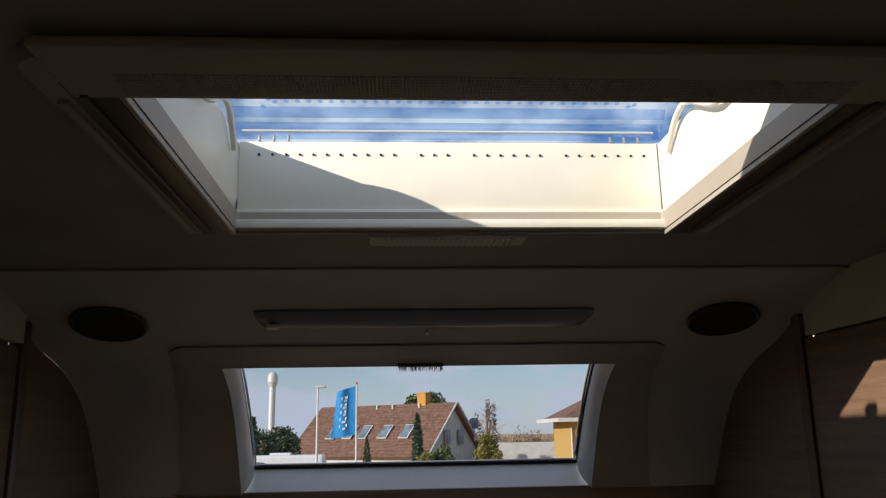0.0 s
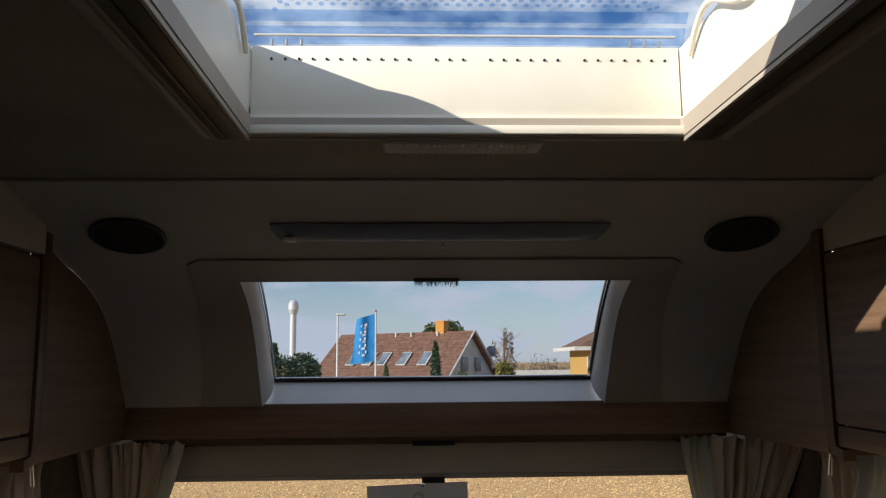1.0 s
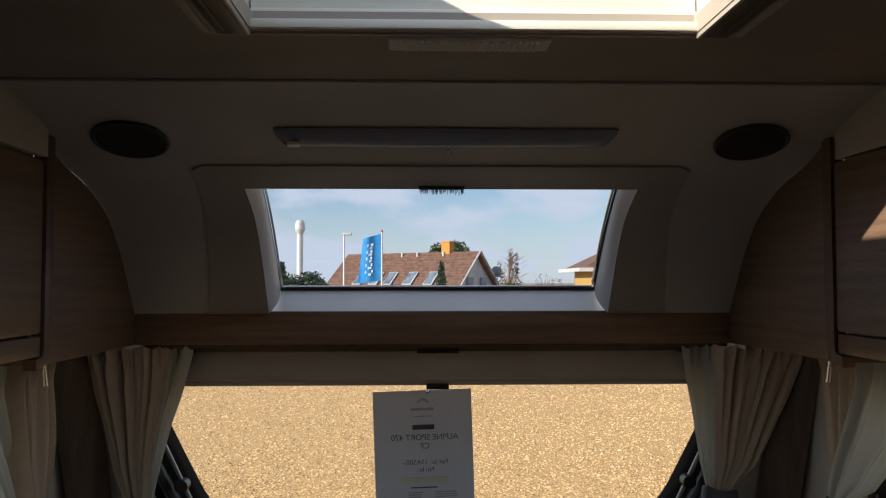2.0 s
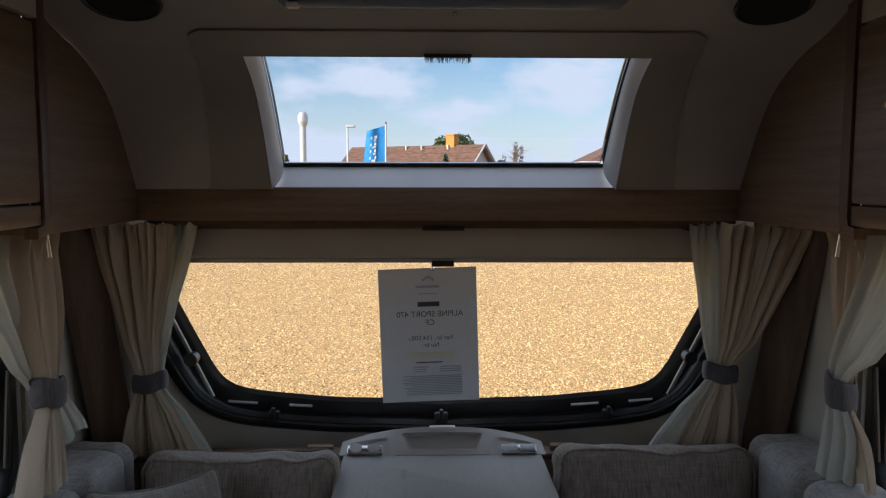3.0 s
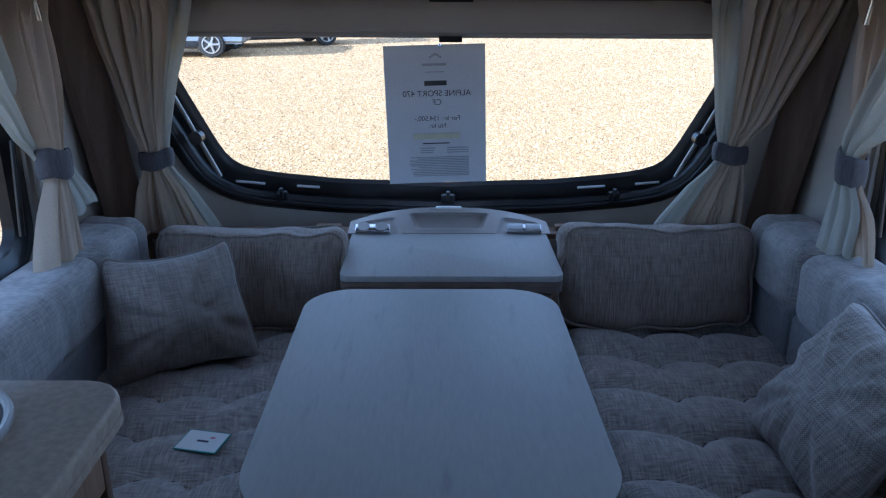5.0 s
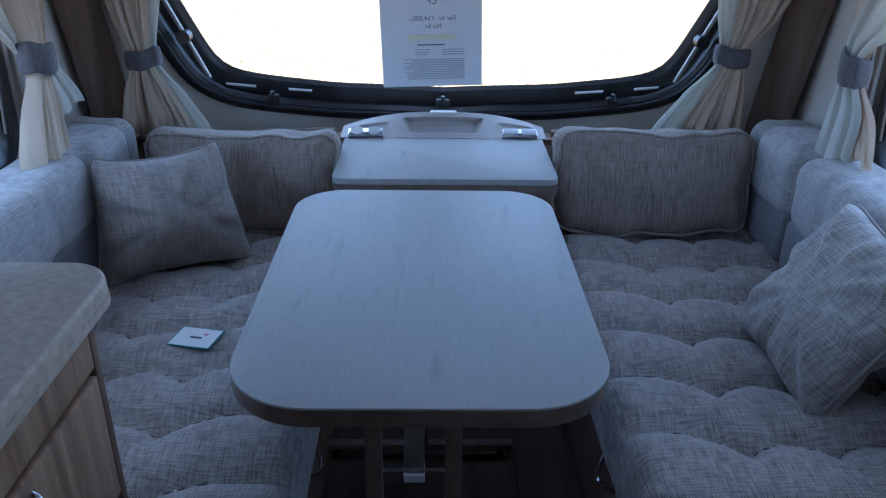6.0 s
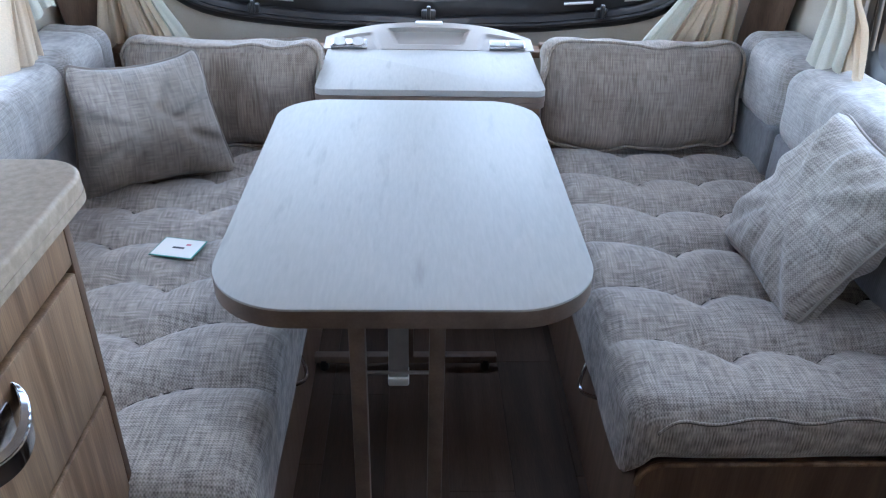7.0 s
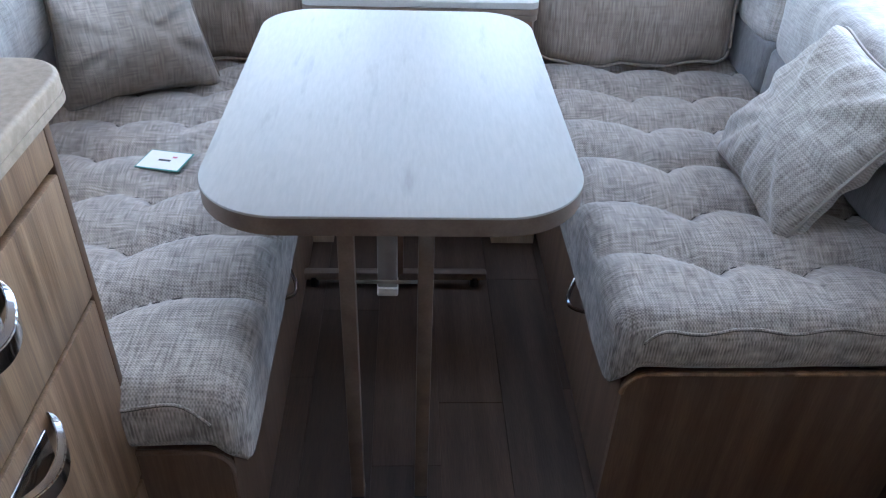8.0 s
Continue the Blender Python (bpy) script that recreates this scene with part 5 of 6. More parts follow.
def drape(name, rows, mat, parent, room, folds, depth, seed, label, u0=0.0, u1=1.0, off=0.0, header=True):
    """Pleated cloth between two edges; room: the way from the wall into the room."""
    rng = random.Random(seed)
    ph = [rng.uniform(0, math.tau) for _ in range(5)]
    ztop, zlow = rows[0][0], rows[-1][0]
    widest = max((Vector(r[2]) - Vector(r[1])).length for r in rows)
    room = Vector(room)

    def place(a, b):
        u = lerp(u0, u1, a)
        z = lerp(ztop, zlow, b)
        left, right = smooth_at(rows, z)
        w = (right - left).length
        side = (right - left).normalized()
        q = left.lerp(right, u)
        q = Vector((q.x, q.y, z))
        uu = u + 0.045 * math.sin(math.tau * 1.3 * u + ph[0]) + 0.02 * math.sin(math.tau * 3.1 * u + ph[1])
        turn = math.tau * folds * uu + ph[2] + 0.5 * math.sin(5 * z + ph[3])
        c = math.cos(turn)
        pleat = math.copysign(abs(c) ** 0.75, c) + 0.35 * math.sin(2.3 * turn + ph[4] + 6 * z)
        tall = depth * (0.35 + 0.65 * w / widest) * (0.75 + 0.5 * noise.noise(Vector((u * folds * 0.7, z * 2.5, seed))))
        q += room * (tall * pleat + off) + side * (0.45 * tall * math.sin(turn))
        if header:
            near = max(0.0, 1 - (ztop - z) / 0.06)
            q += room * 0.015 * near * math.sin(math.tau * folds * 2.7 * uu + ph[1])
            q.z += 0.006 * near * math.sin(math.tau * folds * 1.9 * u + ph[4])
        if b > 0.96:
            q.z += 0.008 * math.sin(turn * 0.5 + ph[0]) * (b - 0.96) / 0.04
        return q
    return part(name, sheet(place, int(14 * folds * (u1 - u0)) + 12, 64, None, 0.0012), mat, parent, label)


def tie_band(left, right, room, height, parent, lean, thick=0.026):
    """A cloth band drawn tight round the gathered curtain."""
    left, right, room = Vector(left), Vector(right), Vector(room)
    mid, side = (left + right) / 2, (right - left).normalized()
    wide, deep = (right - left).length / 2, thick
    bm = bmesh.new()
    rows = []
    for k in range(36):
        a = k / 36 * math.tau
        ca, sa = math.cos(a), math.sin(a)
        q = mid + side * wide * math.copysign(abs(ca) ** 0.8, ca) + room * deep * math.copysign(abs(sa) ** 0.8, sa)
        q += room * 0.003 * math.sin(5 * a)
        bulge = [(-0.5, -0.003), (-0.42, 0.001), (-0.15, 0.003), (0.15, 0.003), (0.42, 0.001), (0.5, -0.003)]
        rows.append([bm.verts.new(q + (q - mid).normalized() * o + Vector((0, 0, height * h + lean * ca + 0.003 * math.sin(3 * a)))) for h, o in bulge])
    for k in range(36):
        a, b = rows[k], rows[(k + 1) % 36]
        for i in range(5):
            bm.faces.new((a[i], b[i], b[i + 1], a[i + 1]))
    thicken(bm, geom=list(bm.faces), thickness=0.003)
    bmesh.ops.recalc_face_normals(bm, faces=bm.faces)
    part("tie_back", bm, TIE, parent, "grey cloth tie-back")


def curtains():
    g = "curtains with grey tie-backs"
    label = "beige front curtain with ivory voile edge, tied back with grey band"
    # front, beside the wide window
    root = thing("curtain", label, "curtain", (-0.83, 2.30, 0.885), g)
    rows = [(1.335, (-0.955, 2.25), (-0.685, 2.285)), (1.22, (-0.940, 2.265), (-0.712, 2.295)), (1.12, (-0.915, 2.28), (-0.747, 2.30)), (0.99, (-0.888, 2.29), (-0.782, 2.31)), (0.90, (-0.864, 2.30), (-0.799, 2.31)), (0.87, (-0.864, 2.30), (-0.797, 2.31)), (0.79, (-0.892, 2.31), (-0.737, 2.315)), (0.66, (-0.918, 2.32), (-0.668, 2.325))]
    rows = [(z, (*a, 0), (*b, 0)) for z, a, b in rows]
    drape("cloth", rows, LINEN, root, (0, -1, 0), 8, 0.024, 3, "beige gathered cloth", 0.0, 0.80)
    drape("voile", rows, VOILE, root, (0, -1, 0), 8, 0.012, 3, "ivory sheer voile", 0.76, 1.0, -0.006)
    tie_band((-0.873, 2.30, 0.885), (-0.790, 2.31, 0.885), (0, -1, 0), 0.05, root, 0.006)
    root = thing("curtain", label, "curtain", (0.80, 2.30, 0.905), g)
    rows = [(1.335, (0.693, 2.285), (1.005, 2.22)), (1.25, (0.703, 2.29), (0.985, 2.245)), (1.135, (0.724, 2.295), (0.945, 2.27)), (1.0, (0.748, 2.305), (0.895, 2.295)), (0.92, (0.767, 2.31), (0.835, 2.305)), (0.89, (0.766, 2.31), (0.835, 2.305)), (0.80, (0.690, 2.315), (0.850, 2.31)), (0.66, (0.602, 2.325), (0.858, 2.32))]
    rows = [(z, (*a, 0), (*b, 0)) for z, a, b in rows]
    drape("cloth", rows, LINEN, root, (0, -1, 0), 8, 0.024, 8, "beige gathered cloth", 0.27, 1.0)
    drape("voile", rows, VOILE, root, (0, -1, 0), 8, 0.012, 8, "ivory sheer voile", 0.0, 0.31, -0.006)
    tie_band((0.757, 2.31, 0.905), (0.843, 2.305, 0.905), (0, -1, 0), 0.05, root, -0.006)
    # at the side windows
    label = "beige side curtain with ivory voile, tied with grey band"
    root = thing("curtain", label, "curtain", (-0.96, 1.96, 0.955), g)
    rows = [(1.34, (-0.978, 1.895), (-0.978, 2.06)), (1.15, (-0.965, 1.885), (-0.958, 2.03)), (0.985, (-0.953, 1.91), (-0.948, 1.99)), (0.93, (-0.95, 1.91), (-0.946, 1.985)), (0.85, (-0.945, 1.845), (-0.92, 1.955)), (0.752, (-0.93, 1.775), (-0.89, 1.90))]
    rows = [(z, (*a, 0), (*b, 0)) for z, a, b in rows]
    drape("cloth", rows, LINEN, root, (1, 0, 0), 3.5, 0.026, 12, "beige gathered cloth")
    rows = [(1.34, (-0.992, 1.58), (-0.985, 1.92)), (1.134, (-0.988, 1.77), (-0.975, 1.925)), (1.03, (-0.975, 1.85), (-0.965, 1.93)), (0.96, (-0.962, 1.905), (-0.956, 1.95)), (0.92, (-0.96, 1.91), (-0.956, 1.96))]
    rows = [(z, (*a, 0), (*b, 0)) for z, a, b in rows]
    drape("voile", rows, VOILE, root, (1, 0, 0), 3, 0.013, 14, "ivory sheer voile")
    rows = [(1.0, (-0.957, 1.96), (-0.952, 2.0)), (0.93, (-0.952, 1.96), (-0.942, 2.04)), (0.815, (-0.94, 1.99), (-0.928, 2.118))]
    rows = [(z, (*a, 0), (*b, 0)) for z, a, b in rows]
    drape("voile", rows, VOILE, root, (1, 0, 0), 2, 0.006, 16, "ivory sheer voile end", header=False)
    tie_band((-0.95, 1.90, 0.955), (-0.945, 2.0, 0.955), (1, 0, 0), 0.068, root, -0.010)
    root = thing("curtain", label, "curtain", (0.96, 1.93, 0.955), g)
    rows = [(1.34, (0.972, 2.04), (0.978, 1.85)), (1.15, (0.966, 2.01), (0.970, 1.88)), (0.985, (0.957, 1.965), (0.96, 1.90)), (0.93, (0.955, 1.955), (0.957, 1.895)), (0.86, (0.955, 1.94), (0.958, 1.81)), (0.765, (0.945, 1.86), (0.942, 1.745))]
    rows = [(z, (*a, 0), (*b, 0)) for z, a, b in rows]
    drape("cloth", rows, LINEN, root, (-1, 0, 0), 3.5, 0.013, 21, "beige gathered cloth")
    rows = [(1.34, (0.968, 1.86), (0.985, 1.56)), (1.20, (0.955, 1.905), (0.975, 1.68)), (1.05, (0.942, 1.962), (0.958, 1.82)), (0.985, (0.934, 1.962), (0.942, 1.90)), (0.93, (0.932, 1.955), (0.94, 1.895)), (0.86, (0.925, 1.955), (0.94, 1.845)), (0.758, (0.888, 1.905), (0.928, 1.83))]
    rows = [(z, (*a, 0), (*b, 0)) for z, a, b in rows]
    drape("voile", rows, VOILE, root, (-1, 0, 0), 2.5, 0.012, 23, "ivory sheer voile")
    tie_band((0.945, 1.965, 0.955), (0.948, 1.89, 0.955), (-1, 0, 0), 0.068, root, -0.008)


# ---- small things ----
def text_mesh(words, size, mat, parent, at):
    cu = bpy.data.curves.new("writing", "FONT")
    cu.body, cu.size, cu.align_x = words, size, "CENTER"
    ob = bpy.data.objects.new("writing", cu)
    scene.collection.objects.link(ob)
    bpy.context.view_layer.update()
    me = bpy.data.meshes.new_from_object(ob.evaluated_get(bpy.context.evaluated_depsgraph_get()))
    bpy.data.objects.remove(ob)
    me.materials.append(mat)
    t = new("writing", me)
    t.parent = parent
    # lettered on the outer face, so it reads reversed from indoors
    t.matrix_local = Matrix.Translation(at) @ Euler((radians(90), 0, radians(180))).to_matrix().to_4x4()
    BASE[t.name] = BASE[parent.name]
    return t


def price_sheet():
    root = thing("price_sheet", "white price notice hung in the window, printed side outward", "paper sheet", (-0.03, 2.455, 1.20))
    root.rotation_euler = (0, radians(-1.9), 0)
    W, H = 0.297, 0.415
    def place(u, v):
        return Vector((lerp(-0.165, -0.165 + W, u), 0.006 * math.sin(2.2 * u + 0.4) + 0.012 * v * v, -0.01 - H * v))
    bm = sheet(place, 10, 12, None, 0.0006)
    ob = link("paper", bm, PAPER, (0, 0, 0), True)
    ob.parent = root
    BASE[ob.name] = BASE[root.name]
    cx = -0.165 + W / 2
    rows = [(0.132, 0.0245, "ALPINE SPORT 470"), (0.158, 0.0245, "CF"), (0.204, 0.020, "F\u00f8r kr. 154.500,-"), (0.226, 0.020, "Nu kr.")]
    for z, size, words in rows:
        text_mesh(words, size, INK, ob, (cx + 0.004, -0.004 + 0.0, -0.01 - z - 0.015))
    def bar(x0, x1, z0, z1, mat, name="print_bar"):
        b = box(x0, x1, -0.0045, -0.003, z0, z1)
        o = link(name, b, mat, (0, 0, 0), False)
        o.parent = ob
        BASE[o.name] = BASE[root.name]
    bar(cx - 0.032, cx + 0.034, -0.126, -0.112, INK, "name_bar")
    bar(cx - 0.036, cx + 0.034, -0.069, -0.062, PALEINK, "logo_bar")
    for k in range(6):
        bar(cx - 0.016 + 0.006 * k, cx - 0.010 + 0.006 * k, -0.05 + 0.004 * (3 - abs(k - 2.5)), -0.043 + 0.004 * (3 - abs(k - 2.5)), PALEINK, "logo_shape")
    bar(cx - 0.028, cx + 0.028, -0.088, -0.0855, PALEINK)
    bar(cx - 0.07, cx + 0.07, -0.285, -0.268, YELLOWINK, "faded_bar")
    bar(cx - 0.042, cx + 0.038, -0.2995, -0.2965, INK)
    random.seed(8)
    for k in range(3):
        bar(cx + 0.03, cx + 0.095, -0.3135 - 0.007 * k, -0.311 - 0.007 * k, PALEINK)
        bar(cx - 0.05, cx - 0.005 - 0.004 * k, -0.3135 - 0.007 * k, -0.311 - 0.007 * k, PALEINK)
    for k in range(12):
        bar(cx - 0.088 + random.uniform(0, 0.03), cx + 0.096, -0.3415 - 0.0052 * k, -0.3395 - 0.0052 * k, PALEINK)
    part("sucker_hook", rod((-0.03, 2.452, 1.19), (-0.03, 2.438, 1.186), 0.004), CHROME, root, "tiny bright hook")


def card():
    root = thing("info_card", "small white card with green edge on the seat", "card", (-0.527, 1.523, 0.469))
    m = Matrix.Translation((-0.525, 1.520, 0.470)) @ Euler((radians(2), radians(-2), radians(-15))).to_matrix().to_4x4()
    part("border", placed(box(-0.048, 0.048, -0.035, 0.035, 0, 0.0012), m), GREEN, root, "green border", smooth=False)
    part("face", placed(box(-0.0455, 0.0455, -0.0325, 0.0325, 0.0012, 0.0018), m), WHITE, root, smooth=False)
    part("print_bar", placed(box(-0.012, 0.014, -0.004, 0.002, 0.0018, 0.0022), m), INK, root, smooth=False)
    part("print_bar", placed(box(0.012, 0.022, 0.010, 0.016, 0.0018, 0.0022), m), material("pink print", (0.6, 0.2, 0.25), (0.65, 0.25, 0.3)), root, smooth=False)


for side in (-1, 1):
    bench(side)
bolster(1.93, 2.24, -1, 0.748, (2.15,))
bolster(1.16, 1.92, -1, 0.745, (1.42, 1.68))
bolster(0.90, 1.15, -1, 0.745, ())
bolster(1.93, 2.24, 1, 0.760, (2.15,))
bolster(1.28, 1.92, 1, 0.755, (1.5, 1.74))
bolster(0.98, 1.27, 1, 0.755, ())
box_pillow(-0.54, 2.15, 0.50, 0.275, 0.15, -6, 1)
box_pillow(0.565, 2.13, 0.53, 0.288, 0.14, -15, 2)
table()
chest()
shelf_front()
kitchen()
curtains()
scatter((-0.685, 1.912, 0.586), 0.35, 0.26, axes((0.265, 0.14, 0.004), (-0.03, 0.08, 0.28)), 3, SCATTER, label="square taupe scatter cushion leaning in the corner", taper=0.12)
scatter((0.745, 1.436, 0.598), 0.36, 0.15, axes((0.01, -0.32, -0.02), (0.185, -0.08, 0.278)), 7, SCATTER_PALE, label="square grey woven scatter cushion leaning on the backrest")
price_sheet()
card()
# ---- outdoors ----
def ground_z(y, x=0.0):
    d = math.hypot(x, y)
    return -0.6 - 2.7 * max(0.0, min(1.0, (d - 36) / 40)) ** 1.0


def ground():
    bm = bmesh.new()
    rings = [0.0, 2, 4, 7, 10, 14, 19, 25, 30, 36, 40, 46, 52, 60, 68, 76, 90, 130, 250, 600, 1500]
    n = 64
    rows = []
    for r in rings[1:]:
        rows.append([bm.verts.new((r * math.cos(k * math.tau / n), r * math.sin(k * math.tau / n), ground_z(r))) for k in range(n)])
    c = bm.verts.new((0, 0, -0.6))
    for k in range(n):
        bm.faces.new((c, rows[0][k], rows[0][(k + 1) % n]))
        for a, b in zip(rows, rows[1:]):
            bm.faces.new((a[k], b[k], b[(k + 1) % n], a[(k + 1) % n]))
    bmesh.ops.recalc_face_normals(bm, faces=bm.faces)
    single("ground", bm, GRAVEL, "wide yard of golden gravel in sunlight", "ground", kind="structure")
    # loose stones in the part of the yard seen through the window
    rng = np.random.default_rng(11)
    vs = np.array([(1, 0, 0), (-1, 0, 0), (0, 1, 0), (0, -1, 0), (0, 0, 1), (0, 0, -1)], float)
    fs = np.array([(0, 2, 4), (2, 1, 4), (1, 3, 4), (3, 0, 4), (2, 0, 5), (1, 2, 5), (3, 1, 5), (0, 3, 5)])
    count = 110000
    y = 6.2 + 26 * rng.random(count) ** 2.1
    x = (rng.random(count) - 0.5) * 0.95 * y
    size = rng.uniform(0.008, 0.019, count) * (0.75 + 0.05 * (y - 6))
    sc = size[:, None, None] * rng.uniform(0.7, 1.3, (count, 1, 3)) * np.array([1, 1, 0.6])
    ang = rng.uniform(0, 6.28, count)
    ca, sa = np.cos(ang)[:, None], np.sin(ang)[:, None]
    raw = vs[None] * sc * rng.uniform(0.8, 1.2, (count, len(vs), 1))
    pts = np.stack([raw[..., 0] * ca - raw[..., 1] * sa, raw[..., 0] * sa + raw[..., 1] * ca, raw[..., 2]], -1)
    pts += np.stack([x, y, np.full(count, -0.6)], 1)[:, None]
    faces = fs[None] + (np.arange(count) * len(vs))[:, None, None]
    me = bpy.data.meshes.new("gravel_stones")
    me.from_pydata(pts.reshape(-1, 3).tolist(), [], faces.reshape(-1, 3).tolist())
    me.materials.append(STONE)
    tagged(new("gravel_stones", me), "loose golden gravel stones", "gravel", kind="stuff")


def stone_material():
    m = bpy.data.materials.new("golden pebbles")
    m.use_nodes = True
    n, l = m.node_tree.nodes, m.node_tree.links
    p = n["Principled BSDF"]
    p.inputs["Roughness"].default_value = 0.85
    geo = n.new("ShaderNodeNewGeometry")
    rp = n.new("ShaderNodeValToRGB")
    e = rp.color_ramp.elements
    e[0].color, e[1].color = (0.125, 0.063, 0.022, 1), (0.85, 0.61, 0.33, 1)
    mid = e.new(0.5)
    mid.color = (0.55, 0.335, 0.135, 1)
    l.new(geo.outputs["Random Per Island"], rp.inputs["Fac"])
    l.new(rp.outputs["Color"], p.inputs["Base Color"])
    return m


STONE = stone_material()


def leaves(bm, centre, spread, count, size, rng, squash=1.0):
    for _ in range(count):
        d = Vector((rng.gauss(0, 1), rng.gauss(0, 1), rng.gauss(0, 1)))
        d = d.normalized() * (rng.random() ** 0.5)
        p = Vector(centre) + Vector((d.x * spread[0], d.y * spread[1], d.z * spread[2]))
        a = Vector((rng.gauss(0, 1), rng.gauss(0, 1), rng.gauss(0, 1))).normalized() * size * rng.uniform(0.6, 1.3)
        b = a.orthogonal().normalized() * size * rng.uniform(0.3, 0.7)
        q = a.cross(b).normalized() * size * 0.15
        bm.faces.new([bm.verts.new(p + k) for k in (-a, -b + q, a, b + q)])


def tree(x, y, top, width, mat, label, seed, shape="round", bare=False):
    rng = random.Random(seed)
    z0 = ground_z(y, x)
    h = top - z0
    root = thing("tree", label, "tree", (x, y, z0), "trees in the distance")
    bm = rod((x, y, z0), (x, y, z0 + h * 0.85), 0.035 * h * (0.5 if shape == "column" else 0.7), 8, 0.01 * h)
    tips = []
    for k in range(26 if bare else 16):
        f = rng.uniform(0.25, 0.9)
        ang = rng.uniform(0, math.tau)
        r = width / 2 * ((1 - f) * 1.2 + 0.2 if shape != "round" else math.sin(math.pi * min(1, f * 0.95 + 0.05)) + 0.15) * rng.uniform(0.6, 1.0)
        a = Vector((x, y, z0 + h * f * 0.8))
        b = a + Vector((math.cos(ang) * r, math.sin(ang) * r, h * (0.22 if bare else 0.12)))
        rod(a, b, 0.007 * h, 5, 0.002 * h, bm=bm)
        tips.append(b)
        if bare:
            for _ in range(7):
                c = a.lerp(b, rng.uniform(0.3, 1))
                rod(c, c + Vector((rng.gauss(0, 0.07), rng.gauss(0, 0.07), rng.uniform(0.04, 0.13))) * h, 0.002 * h, 4, 0.0007 * h, bm=bm)
    part("trunk", bm, BARK if not bare else TWIG, root)
    bm = bmesh.new()
    if shape == "column":
        for k in range(14):
            f = k / 13
            w = width / 2 * (0.25 + 0.75 * math.sin(math.pi * min(1.0, 0.25 + 0.75 * (1 - f)))) * (1 - f * f * 0.8)
            leaves(bm, (x, y, lerp(z0 + 0.08 * h, top, f)), (w, w, h / 14), 150, 0.04 * h, rng)
    else:
        for b in tips:
            if bare:
                leaves(bm, b, (0.09 * width, 0.09 * width, 0.07 * h), 14, 0.02 * h, rng)
            else:
                leaves(bm, b, (0.2 * width, 0.2 * width, 0.13 * h), 150, 0.035 * h, rng)
        if not bare:
            leaves(bm, (x, y, z0 + 0.62 * h), (0.32 * width, 0.32 * width, 0.3 * h), 700, 0.035 * h, rng)
    part("crown", bm, mat, root, smooth=False)


def bushes(x0, x1, y, top, mat, name, label, seed):
    rng = random.Random(seed)
    bm = bmesh.new()
    x = x0
    while x < x1:
        z0 = ground_z(y, x)
        h = (top - z0) * rng.uniform(0.65, 1.05)
        for _ in range(26):
            a = Vector((x + rng.uniform(-0.8, 0.8), y + rng.uniform(-1, 1), z0))
            b = a + Vector((rng.gauss(0, 0.16) * h, rng.gauss(0, 0.16) * h, h * rng.uniform(0.6, 1.0)))
            rod(a, b, 0.03, 4, 0.008, bm=bm)
            leaves(bm, a.lerp(b, 0.7), (0.5, 0.5, 0.3 * h), 12, 0.12, rng)
        x += rng.uniform(0.7, 1.2)
    single(name, bm, mat, label, "bushes", kind="stuff", smooth=False)


